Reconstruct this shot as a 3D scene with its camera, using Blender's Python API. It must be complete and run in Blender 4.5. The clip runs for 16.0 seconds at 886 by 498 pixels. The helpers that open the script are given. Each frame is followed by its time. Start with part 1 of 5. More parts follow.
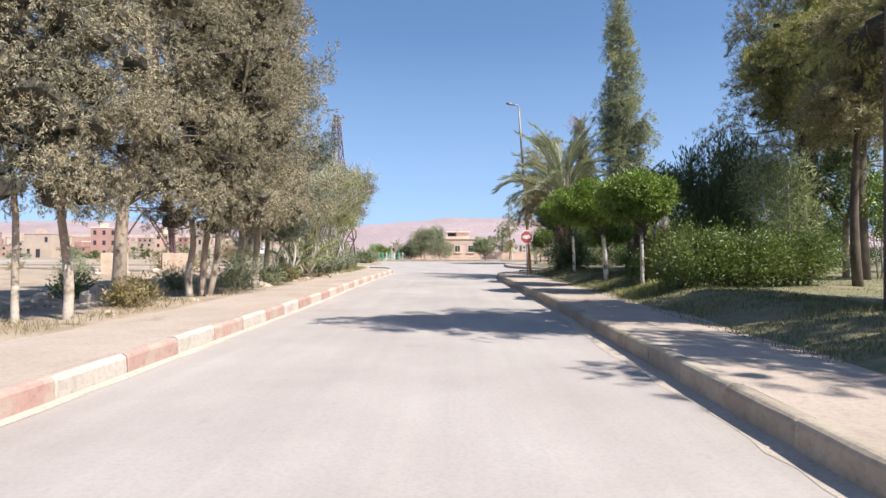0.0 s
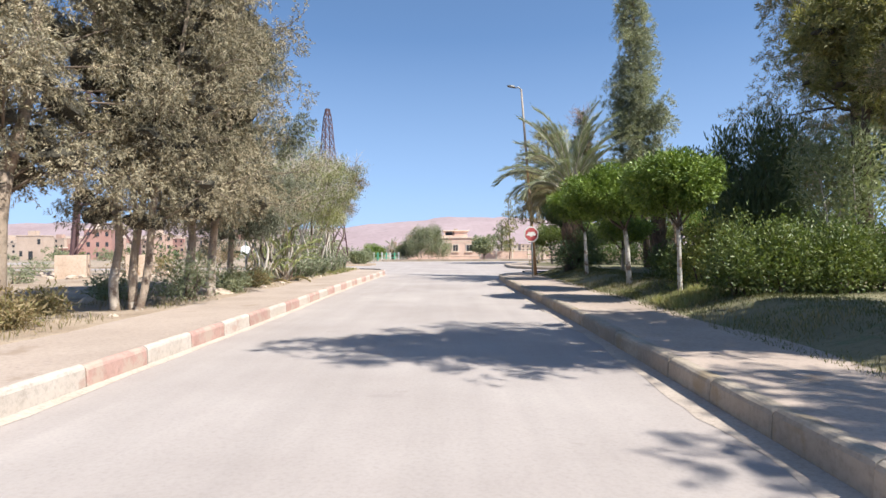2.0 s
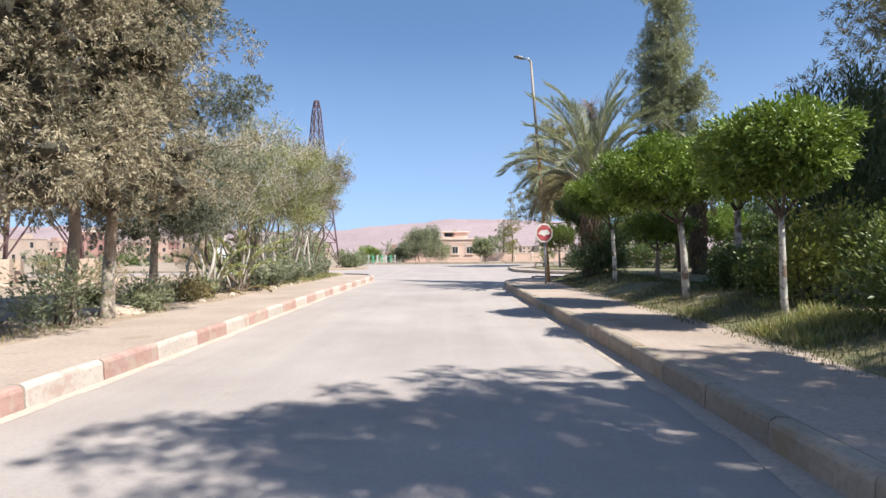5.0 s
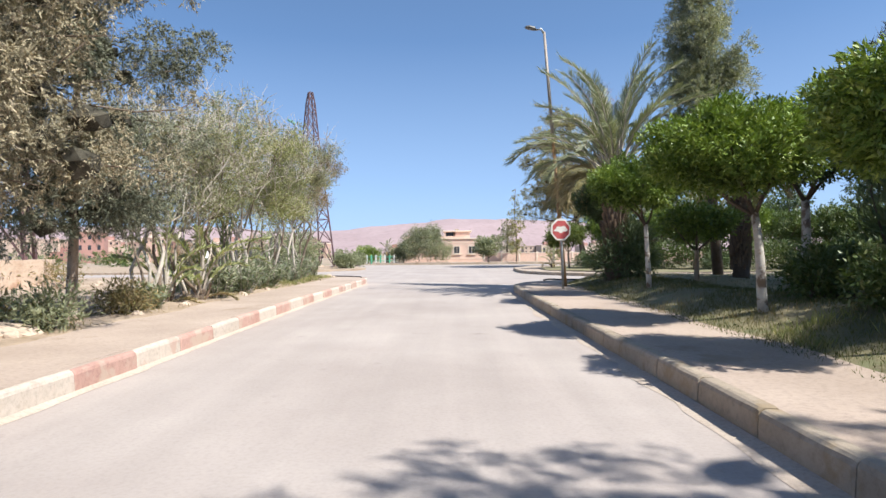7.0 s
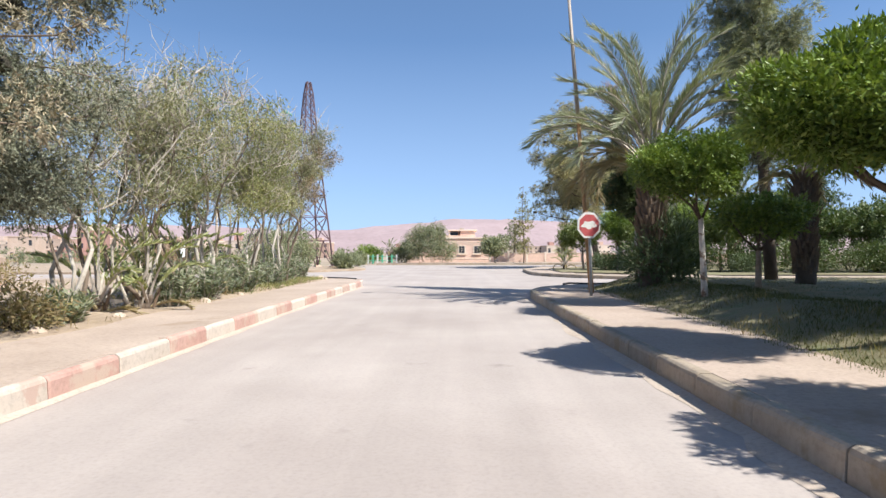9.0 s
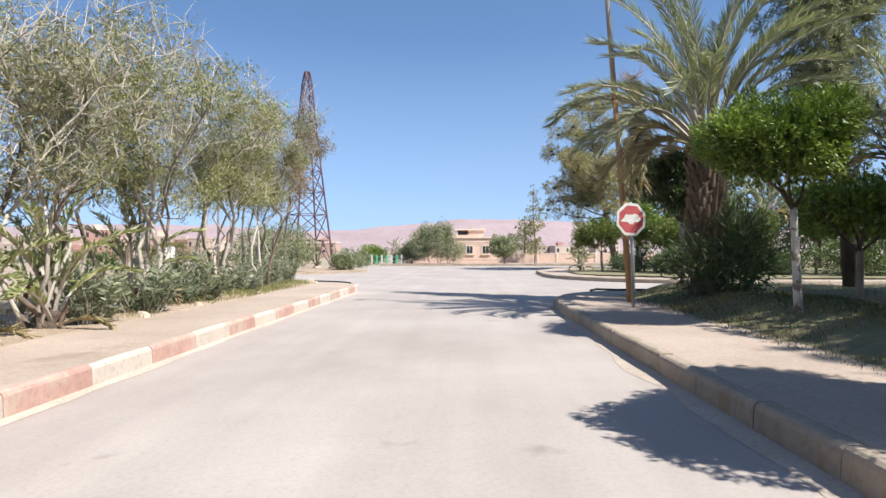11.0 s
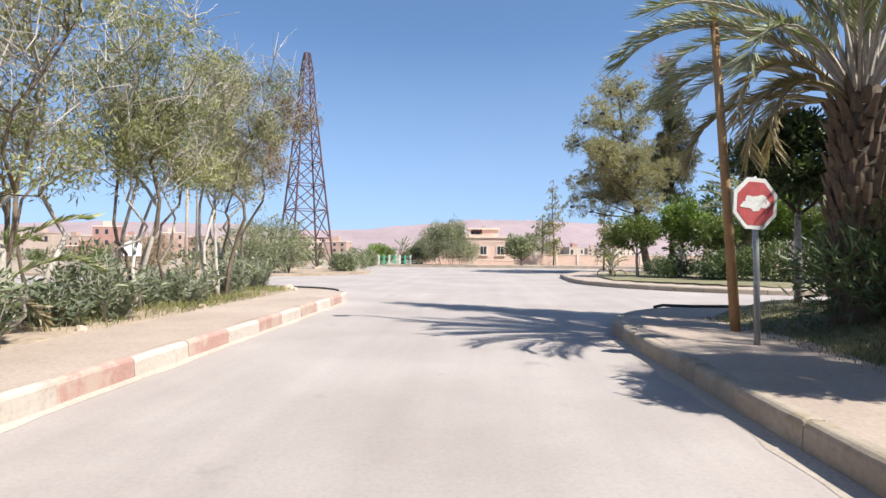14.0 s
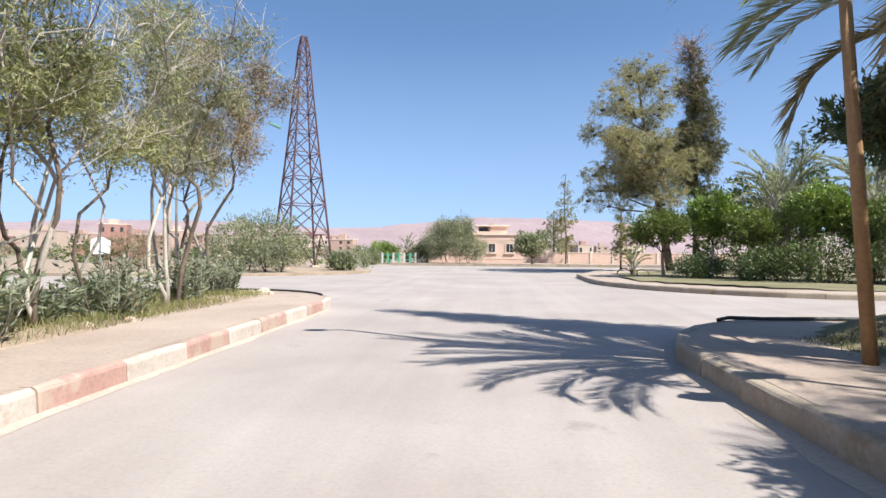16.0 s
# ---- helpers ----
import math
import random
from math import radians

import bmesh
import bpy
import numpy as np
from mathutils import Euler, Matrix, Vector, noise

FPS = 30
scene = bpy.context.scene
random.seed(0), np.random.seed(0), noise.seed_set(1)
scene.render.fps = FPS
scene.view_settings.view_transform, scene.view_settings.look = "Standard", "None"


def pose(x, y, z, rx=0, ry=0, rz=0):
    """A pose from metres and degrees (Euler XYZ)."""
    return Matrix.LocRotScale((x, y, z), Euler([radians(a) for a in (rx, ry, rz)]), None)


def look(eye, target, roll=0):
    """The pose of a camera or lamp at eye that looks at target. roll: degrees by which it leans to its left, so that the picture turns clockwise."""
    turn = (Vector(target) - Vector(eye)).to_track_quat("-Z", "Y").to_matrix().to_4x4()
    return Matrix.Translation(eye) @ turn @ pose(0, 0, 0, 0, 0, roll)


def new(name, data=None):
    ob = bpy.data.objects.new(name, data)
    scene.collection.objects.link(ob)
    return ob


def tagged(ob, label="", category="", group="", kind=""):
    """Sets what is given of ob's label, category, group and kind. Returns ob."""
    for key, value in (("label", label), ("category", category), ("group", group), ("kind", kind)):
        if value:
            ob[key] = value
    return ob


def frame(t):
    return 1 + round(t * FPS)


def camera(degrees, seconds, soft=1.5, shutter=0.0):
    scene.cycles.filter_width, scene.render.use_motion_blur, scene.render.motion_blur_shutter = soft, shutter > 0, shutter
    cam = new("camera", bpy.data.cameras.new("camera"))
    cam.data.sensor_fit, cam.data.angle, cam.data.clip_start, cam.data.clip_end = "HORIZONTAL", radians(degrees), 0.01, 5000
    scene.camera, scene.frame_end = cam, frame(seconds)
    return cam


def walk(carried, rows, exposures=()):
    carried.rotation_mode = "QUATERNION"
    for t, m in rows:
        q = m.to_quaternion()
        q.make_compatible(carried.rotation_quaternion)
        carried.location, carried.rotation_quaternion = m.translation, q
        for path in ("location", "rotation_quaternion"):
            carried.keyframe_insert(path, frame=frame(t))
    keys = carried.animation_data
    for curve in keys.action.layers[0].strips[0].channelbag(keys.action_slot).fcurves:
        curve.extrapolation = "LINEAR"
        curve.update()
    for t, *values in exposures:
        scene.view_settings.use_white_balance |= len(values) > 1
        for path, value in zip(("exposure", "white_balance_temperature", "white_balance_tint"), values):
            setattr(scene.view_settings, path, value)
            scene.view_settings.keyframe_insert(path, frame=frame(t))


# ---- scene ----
cam = camera(72.4, 16.0, soft=1.5)
PATH = [
    (0, (0.0, 0.0, 1.25), (-0.044, 2.0, 1.256), 0.2),
    (0.5, (0.003, 0.714, 1.256), (-0.04, 2.713, 1.261), 0.1),
    (1, (0.023, 1.446, 1.256), (-0.017, 3.445, 1.26), -0.4),
    (1.5, (0.049, 2.167, 1.254), (0.009, 4.166, 1.258), -0.3),
    (2, (0.072, 2.867, 1.252), (0.033, 4.866, 1.256), -0.2),
    (2.5, (0.1, 3.566, 1.254), (0.061, 5.566, 1.26), -0.3),
    (3, (0.132, 4.247, 1.252), (0.092, 6.246, 1.259), -0.4),
    (3.5, (0.153, 4.905, 1.249), (0.113, 6.905, 1.257), -0.5),
    (4, (0.173, 5.599, 1.25), (0.134, 7.599, 1.259), -0.3),
    (6.5, (0.163, 9.116, 1.254), (0.121, 11.116, 1.267), -0.5),
    (7, (0.15, 9.819, 1.252), (0.105, 11.818, 1.263), -0.4),
    (7.5, (0.13, 10.499, 1.243), (0.083, 12.498, 1.255), 0.1),
    (8, (0.116, 11.189, 1.237), (0.064, 13.188, 1.249), 0.2),
    (8.5, (0.101, 11.903, 1.245), (0.046, 13.902, 1.256), -0.0),
    (9, (0.06, 12.615, 1.233), (0.001, 14.614, 1.244), -0.1),
    (11.5, (0.0, 16.264, 1.249), (-0.091, 18.262, 1.261), 0.1),
    (12, (-0.039, 17.003, 1.253), (-0.135, 19.001, 1.266), 0.3),
    (12.5, (-0.069, 17.731, 1.249), (-0.172, 19.728, 1.262), 0.2),
    (13, (-0.092, 18.442, 1.254), (-0.202, 20.439, 1.267), 0.2),
    (13.5, (-0.116, 19.129, 1.253), (-0.232, 21.126, 1.266), 0.3),
    (14, (-0.142, 19.831, 1.257), (-0.266, 21.827, 1.269), 0.5),
    (14.5, (-0.158, 20.528, 1.251), (-0.288, 22.524, 1.263), 0.5),
    (15, (-0.167, 21.218, 1.258), (-0.303, 23.213, 1.266), 0.5),
    (15.5, (-0.183, 21.891, 1.243), (-0.326, 23.886, 1.249), 0.3),
    (16, (-0.215, 22.549, 1.243), (-0.364, 24.544, 1.248), 0.5),
]
EXPOSURE = 1.02
walk(cam, [(t, look(eye, target, roll)) for t, eye, target, roll in PATH], exposures=((0.0, EXPOSURE, 6250, 6), (16.0, EXPOSURE, 6250, 6)))

# ---- light: clear noon sky, sun high on the right behind the camera ----
SUN = Vector((0.663, -0.425, 1.0)).normalized()
world = bpy.data.worlds.new("world")
scene.world = world
world.use_nodes = True
wn = world.node_tree.nodes
sky = wn.new("ShaderNodeTexSky")
sky.sky_type = "NISHITA"
sky.sun_disc = False
sky.sun_elevation = math.asin(SUN.z)
sky.sun_rotation = math.atan2(SUN.x, SUN.y)
sky.altitude = 2600
sky.air_density = 0.8
sky.dust_density = 2.2
sky.ozone_density = 1.0
wn["Background"].inputs["Strength"].default_value = 0.122
tint = wn.new("ShaderNodeMixRGB")
tint.blend_type = "MULTIPLY"
tint.inputs[0].default_value = 1.0
tint.inputs[2].default_value = (0.97, 1.03, 1.03, 1)
lift = wn.new("ShaderNodeMapping")  # sky seen from a height: the pale band at the horizon lies low
lift.inputs["Location"].default_value = (0, 0, 0.1)
world.node_tree.links.new(wn.new("ShaderNodeTexCoord").outputs["Generated"], lift.inputs["Vector"])
world.node_tree.links.new(lift.outputs[0], sky.inputs["Vector"])
world.node_tree.links.new(sky.outputs[0], tint.inputs[1])
# dust haze that whitens the sky towards the horizon
rise = wn.new("ShaderNodeSeparateXYZ")
world.node_tree.links.new(wn.new("ShaderNodeTexCoord").outputs["Generated"], rise.inputs[0])
band = wn.new("ShaderNodeValToRGB")
band.color_ramp.elements.new(0.5)
for k, (p, v) in enumerate(((0.0, 0.75), (0.1, 0.38), (0.33, 0.0))):
    band.color_ramp.elements[k].position = p
    band.color_ramp.elements[k].color = (v, v, v, 1)
world.node_tree.links.new(rise.outputs["Z"], band.inputs[0])
haze = wn.new("ShaderNodeMixRGB")
haze.inputs[2].default_value = (2.2, 2.65, 3.5, 1)
world.node_tree.links.new(band.outputs[0], haze.inputs[0])
world.node_tree.links.new(tint.outputs[0], haze.inputs[1])
world.node_tree.links.new(haze.outputs[0], wn["Background"].inputs["Color"])
sun = new("sun", bpy.data.lights.new("sun", "SUN"))
sun.data.energy = 4.2
sun.data.angle = radians(0.53)
sun.data.color = (1.0, 0.945, 0.87)
sun.matrix_world = look((20, -12, 30), (20 - SUN.x, -12 - SUN.y, 30 - SUN.z))


# ---- materials ----
def nodes_of(name):
    m = bpy.data.materials.new(name)
    m.use_nodes = True
    t = m.node_tree
    return m, t.nodes, t.links, t.nodes["Principled BSDF"]


def ramp(nodes, links, fac, stops):
    r = nodes.new("ShaderNodeValToRGB")
    e = r.color_ramp.elements
    while len(e) < len(stops):
        e.new(0.5)
    for k, (p, c) in zip(e, stops):
        k.position = p
        k.color = (*c, 1)
    links.new(fac, r.inputs[0])
    return r.outputs[0]


def noise_of(nodes, links, coord, scale, detail=5.0, rough=0.6):
    n = nodes.new("ShaderNodeTexNoise")
    n.inputs["Scale"].default_value = scale
    n.inputs["Detail"].default_value = detail
    n.inputs["Roughness"].default_value = rough
    links.new(coord, n.inputs["Vector"])
    return n.outputs["Fac"]


def mixed(nodes, links, fac, a, b, mode="MIX"):
    x = nodes.new("ShaderNodeMixRGB")
    x.blend_type = mode
    for s, v in zip(x.inputs, (fac, a, b)):
        if isinstance(v, (int, float)):
            s.default_value = v
        elif isinstance(v, tuple):
            s.default_value = (*v, 1)
        else:
            links.new(v, s)
    return x.outputs[0]


def surface(name, dark, light, big=0.6, fine=14.0, rough=0.85, bump=0.3, spots=None, metal=0.0, depth=0.02, world_space=True, vary=0.0, streak=0.0, grit=0.75):
    """Dull surface with stains at one scale and grain at another; spots: (colour, scale, threshold)."""
    m, n, l, b = nodes_of(name)
    c = n.new("ShaderNodeNewGeometry").outputs["Position"] if world_space else n.new("ShaderNodeTexCoord").outputs["Object"]
    f1 = noise_of(n, l, c, big, 6)
    f2 = noise_of(n, l, c, fine, 6, 0.7)
    col = ramp(n, l, f1, [(0.32, dark), (0.68, light)])
    grain = ramp(n, l, f2, [(0.25, (0.62, 0.62, 0.62)), (0.5, (1, 1, 1)), (0.8, (1.18, 1.18, 1.18))])
    col = mixed(n, l, grit, col, grain, "MULTIPLY")
    if spots:
        sc, ss, th = spots
        fs = noise_of(n, l, c, ss, 7, 0.65)
        col = mixed(n, l, ramp(n, l, fs, [(th, (0, 0, 0)), (min(th + 0.07, 1), (1, 1, 1))]), col, sc)
    if streak:
        mp = n.new("ShaderNodeMapping")
        mp.inputs["Scale"].default_value = (2.2, 0.09, 1.0)
        l.new(c, mp.inputs["Vector"])
        fk = noise_of(n, l, mp.outputs[0], 1.0, 5, 0.6)
        col = mixed(n, l, 1.0, col, ramp(n, l, fk, [(0.3, (1 - streak,) * 3), (0.7, (1 + streak,) * 3)]), "MULTIPLY")
    if vary:
        oi = n.new("ShaderNodeObjectInfo").outputs["Random"]
        col = mixed(n, l, 1.0, col, ramp(n, l, oi, [(0, (1 - vary,) * 3), (1, (1 + vary,) * 3)]), "MULTIPLY")
    l.new(col, b.inputs["Base Color"])
    b.inputs["Roughness"].default_value = rough
    b.inputs["Metallic"].default_value = metal
    bp = n.new("ShaderNodeBump")
    bp.inputs["Strength"].default_value = bump
    bp.inputs["Distance"].default_value = depth
    l.new(f2, bp.inputs["Height"])
    l.new(bp.outputs[0], b.inputs["Normal"])
    return m


def leafy(name, stops, rough=0.5, glow=0.35, spec=0.35, grain=0.0):
    """Leaves whose colour varies leaf by leaf and patch by patch, letting some light through."""
    m, n, l, b = nodes_of(name)
    g = n.new("ShaderNodeNewGeometry")
    k = len(stops)
    col = ramp(n, l, g.outputs["Random Per Island"], [(i / max(k - 1, 1), s) for i, s in enumerate(stops)])
    patch = noise_of(n, l, g.outputs["Position"], 0.9, 3)
    col = mixed(n, l, 1.0, col, ramp(n, l, patch, [(0.3, (0.7, 0.72, 0.7)), (0.7, (1.25, 1.2, 1.15))]), "MULTIPLY")
    if grain:
        fine = noise_of(n, l, g.outputs["Position"], grain, 3, 0.75)
        col = mixed(n, l, 1.0, col, ramp(n, l, fine, [(0.34, (0.55, 0.55, 0.55)), (0.5, (1.05, 1.05, 1.05)), (0.66, (1.6, 1.55, 1.5))]), "MULTIPLY")
        bp = n.new("ShaderNodeBump")
        bp.inputs["Strength"].default_value = 1.0
        bp.inputs["Distance"].default_value = 0.015
        l.new(fine, bp.inputs["Height"])
        l.new(bp.outputs[0], b.inputs["Normal"])
    l.new(col, b.inputs["Base Color"])
    b.inputs["Roughness"].default_value = rough
    b.inputs["Specular IOR Level"].default_value = spec
    tr = n.new("ShaderNodeBsdfTranslucent")
    l.new(mixed(n, l, 1.0, col, (1.5, 1.6, 0.8), "MULTIPLY"), tr.inputs["Color"])
    mx = n.new("ShaderNodeMixShader")
    mx.inputs[0].default_value = glow
    l.new(b.outputs[0], mx.inputs[1])
    l.new(tr.outputs[0], mx.inputs[2])
    l.new(mx.outputs[0], n["Material Output"].inputs["Surface"])
    return m


M_ROAD = surface("road_dust", (0.325, 0.273, 0.248), (0.405, 0.348, 0.318), 0.35, 30, 0.9, 0.2, ((0.280, 0.235, 0.215), 0.8, 0.64), depth=0.006, streak=0.06, grit=0.4)
M_SAND = surface("gutter_sand", (0.40, 0.32, 0.26), (0.47, 0.385, 0.32), 1.5, 25, 0.95, 0.4, depth=0.01)
M_PAVE = surface("pavement_concrete", (0.345, 0.265, 0.213), (0.45, 0.353, 0.29), 0.5, 22, 0.92, 0.3, ((0.305, 0.225, 0.168), 0.9, 0.6), depth=0.01)
M_SOIL = surface("dry_soil", (0.29, 0.212, 0.15), (0.43, 0.332, 0.245), 0.7, 9, 0.95, 0.7, ((0.225, 0.165, 0.092), 1.7, 0.6), depth=0.05)
M_DESERT = surface("pale_dirt", (0.289, 0.221, 0.162), (0.383, 0.297, 0.221), 0.05, 2.0, 0.95, 0.3, ((0.17, 0.162, 0.085), 0.12, 0.56), depth=0.1)
M_TURF = surface("shaded_turf_soil", (0.15, 0.135, 0.07), (0.27, 0.225, 0.13), 0.7, 12, 0.95, 0.7, ((0.165, 0.165, 0.08), 2.3, 0.54), depth=0.05)
M_KRED = surface("kerb_paint_red", (0.380, 0.220, 0.181), (0.446, 0.286, 0.237), 1.5, 20, 0.88, 0.4, ((0.427, 0.317, 0.254), 2.6, 0.5), depth=0.012, vary=0.08)
M_KWHITE = surface("kerb_paint_white", (0.45, 0.38, 0.32), (0.53, 0.455, 0.39), 1.6, 18, 0.88, 0.4, ((0.43, 0.31, 0.255), 2.2, 0.57), depth=0.012, vary=0.06)
M_KRAW = surface("kerb_concrete", (0.30, 0.24, 0.18), (0.41, 0.335, 0.26), 1.2, 18, 0.9, 0.5, ((0.3, 0.225, 0.145), 1.6, 0.57), depth=0.015, vary=0.1)
M_BARK = surface("pale_bark", (0.28, 0.21, 0.155), (0.44, 0.345, 0.265), 2.5, 26, 0.95, 0.9, ((0.18, 0.13, 0.095), 5.0, 0.58), depth=0.03)
M_BARKD = surface("dark_bark", (0.085, 0.06, 0.045), (0.16, 0.12, 0.09), 2.5, 24, 0.95, 0.9, depth=0.03)
M_TWIG = surface("grey_twig", (0.34, 0.29, 0.24), (0.54, 0.48, 0.415), 2.0, 22, 0.9, 0.5, depth=0.01)
M_LIME = surface("whitewash", (0.451, 0.402, 0.353), (0.59, 0.549, 0.492), 3.0, 25, 0.9, 0.6, ((0.205, 0.148, 0.107), 5.0, 0.50), depth=0.015)
M_LIMEOLD = surface("old_whitewash", (0.40, 0.32, 0.25), (0.54, 0.46, 0.385), 3.0, 25, 0.92, 0.7, ((0.27, 0.2, 0.145), 4.0, 0.5), depth=0.015)
M_PIER = surface("tan_plaster", (0.47, 0.34, 0.25), (0.60, 0.46, 0.36), 1.2, 14, 0.92, 0.3, ((0.4, 0.25, 0.17), 1.6, 0.6), depth=0.01)
M_TANHILL = surface("tan_hill", (0.34, 0.245, 0.195), (0.41, 0.305, 0.25), 0.006, 0.05, 1.0, 0.0)
M_JUNI = leafy("juniper_spray", [(0.171, 0.152, 0.105), (0.325, 0.288, 0.202), (0.245, 0.22, 0.155), (0.422, 0.369, 0.268), (0.291, 0.244, 0.179)], 0.8, 0.05, 0.1, grain=38.0)
M_JUNID = leafy("cypress_spray", [(0.112, 0.128, 0.098), (0.202, 0.213, 0.164), (0.151, 0.163, 0.117), (0.274, 0.274, 0.211)], 0.8, 0.05, 0.1, grain=38.0)
M_TWIGR = surface("reddish_twig", (0.26, 0.17, 0.14), (0.42, 0.3, 0.26), 3.0, 24, 0.9, 0.5, depth=0.008)
M_WATT = leafy("wattle_leaf", [(0.147, 0.168, 0.072), (0.276, 0.283, 0.126), (0.207, 0.221, 0.095), (0.368, 0.346, 0.18), (0.184, 0.192, 0.095)], 0.55, 0.22)
# near-black, so the lumps added inside crowns read as deep shade
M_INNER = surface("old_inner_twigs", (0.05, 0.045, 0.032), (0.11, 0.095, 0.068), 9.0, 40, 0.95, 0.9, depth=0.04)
M_BARKB = surface("brown_bark", (0.13, 0.095, 0.07), (0.23, 0.175, 0.13), 2.5, 24, 0.95, 0.8, depth=0.02)
M_WATTG = leafy("wattle_leaf_grey", [(0.18, 0.19, 0.11), (0.31, 0.305, 0.19), (0.235, 0.235, 0.14), (0.4, 0.38, 0.26)], 0.6, 0.22)
M_WATTD = leafy("wattle_leaf_brown", [(0.24, 0.185, 0.115), (0.33, 0.235, 0.16), (0.17, 0.16, 0.095), (0.42, 0.26, 0.2)], 0.6, 0.25)
M_PRIV = leafy("privet_leaf", [(0.095, 0.148, 0.027), (0.185, 0.255, 0.045), (0.129, 0.195, 0.034), (0.336, 0.403, 0.095)], 0.42, 0.12, 0.45)
M_GOLD = leafy("golden_hedge_leaf", [(0.17, 0.19, 0.045), (0.33, 0.33, 0.11), (0.23, 0.25, 0.06), (0.48, 0.45, 0.22)], 0.5, 0.3, 0.3)
M_HEDGE = leafy("hedge_leaf", [(0.055, 0.088, 0.024), (0.1, 0.138, 0.038), (0.073, 0.11, 0.028), (0.18, 0.195, 0.077)], 0.45, 0.14, 0.4)
# hedge leaf colour lightened to paint in sunlight on the foliage
M_HEDGEL = leafy("young_hedge_leaf", [(0.08, 0.112, 0.03), (0.148, 0.182, 0.052), (0.107, 0.142, 0.037), (0.26, 0.275, 0.11)], 0.45, 0.22, 0.4)
M_DARKL = leafy("dark_shrub_leaf", [(0.072, 0.1, 0.052), (0.13, 0.165, 0.082), (0.093, 0.128, 0.062)], 0.5, 0.18, 0.35)
M_OLEA = leafy("oleander_leaf", [(0.123, 0.148, 0.095), (0.226, 0.247, 0.168), (0.169, 0.196, 0.128), (0.369, 0.376, 0.277)], 0.55, 0.25, 0.25)
M_SHRUBP = leafy("pale_shrub_leaf", [(0.16, 0.185, 0.1), (0.27, 0.29, 0.17), (0.2, 0.225, 0.13), (0.42, 0.43, 0.29)], 0.45, 0.25, 0.4)
M_PINE = leafy("pine_needle", [(0.15, 0.155, 0.075), (0.28, 0.265, 0.12), (0.215, 0.21, 0.09), (0.36, 0.31, 0.15)], 0.6, 0.25, 0.3, grain=38.0)
M_PINEB = leafy("casuarina_needle", [(0.17, 0.19, 0.135), (0.31, 0.315, 0.23), (0.23, 0.245, 0.175), (0.42, 0.395, 0.3)], 0.65, 0.25, 0.25, grain=38.0)
M_PINED = leafy("ragged_pine_needle", [(0.1, 0.11, 0.06), (0.19, 0.165, 0.1), (0.075, 0.09, 0.05), (0.27, 0.2, 0.14)], 0.7, 0.2, 0.2, grain=38.0)
M_PINER = leafy("dying_pine_needle", [(0.26, 0.235, 0.15), (0.21, 0.21, 0.125), (0.44, 0.335, 0.275), (0.2, 0.2, 0.12), (0.24, 0.23, 0.14)], 0.7, 0.2, 0.2, grain=38.0)
M_BOOT = surface("palm_boot", (0.12, 0.082, 0.055), (0.22, 0.15, 0.1), 3.0, 24, 0.9, 0.7, depth=0.02)
M_PINEO = leafy("olive_pine_needle", [(0.215, 0.202, 0.116), (0.327, 0.297, 0.181), (0.258, 0.241, 0.142), (0.413, 0.361, 0.241)], 0.65, 0.25, 0.25, grain=14.0)
M_PALM = leafy("palm_leaflet", [(0.2, 0.225, 0.14), (0.32, 0.335, 0.225), (0.25, 0.27, 0.17), (0.46, 0.43, 0.32)], 0.45, 0.22, 0.45)
M_SAPL = leafy("young_palm_leaflet", [(0.21, 0.243, 0.111), (0.343, 0.365, 0.183), (0.265, 0.293, 0.133), (0.464, 0.442, 0.243)], 0.5, 0.25, 0.4)
M_PALMD = leafy("dry_palm_leaflet", [(0.33, 0.26, 0.16), (0.42, 0.35, 0.22), (0.26, 0.2, 0.12)], 0.7, 0.2, 0.2)
M_OLIVE = leafy("olive_leaf", [(0.18, 0.2, 0.125), (0.28, 0.29, 0.19), (0.215, 0.23, 0.145)], 0.6, 0.25, 0.3)
M_GRASS = leafy("grass_blade", [(0.072, 0.088, 0.03), (0.12, 0.13, 0.048), (0.2, 0.172, 0.085), (0.095, 0.105, 0.036)], 0.6, 0.2, 0.2)
M_WEED = leafy("weed_blade", [(0.16, 0.185, 0.07), (0.26, 0.26, 0.11), (0.34, 0.3, 0.16), (0.2, 0.225, 0.085)], 0.6, 0.25, 0.2)
M_DRYG = leafy("dry_grass_blade", [(0.34, 0.27, 0.16), (0.26, 0.2, 0.12), (0.20, 0.19, 0.08)], 0.7, 0.25, 0.2)
M_STEEL = surface("rusty_primer_steel", (0.095, 0.056, 0.06), (0.16, 0.09, 0.092), 1.2, 15, 0.7, 0.3, metal=0.2, depth=0.01)
M_GALV = surface("galvanised_steel", (0.26, 0.265, 0.27), (0.36, 0.365, 0.37), 3, 30, 0.5, 0.15, metal=0.5, depth=0.004)
M_LAMPH = surface("lamp_housing", (0.1, 0.1, 0.1), (0.15, 0.15, 0.15), 3, 30, 0.45, 0.1, metal=0.3, depth=0.003)
M_OCHRE = surface("ochre_pole_paint", (0.3, 0.168, 0.072), (0.4, 0.235, 0.11), 2.5, 22, 0.6, 0.3, ((0.2, 0.11, 0.05), 3.0, 0.6), depth=0.006)
M_POLE = surface("weathered_pole_paint", (0.27, 0.225, 0.19), (0.37, 0.315, 0.27), 2.5, 22, 0.6, 0.2, metal=0.2, depth=0.005)
M_SRED = surface("sign_red_faded", (0.33, 0.05, 0.055), (0.43, 0.09, 0.09), 6, 40, 0.5, 0.1, ((0.5, 0.2, 0.18), 9, 0.62), depth=0.002, world_space=False)
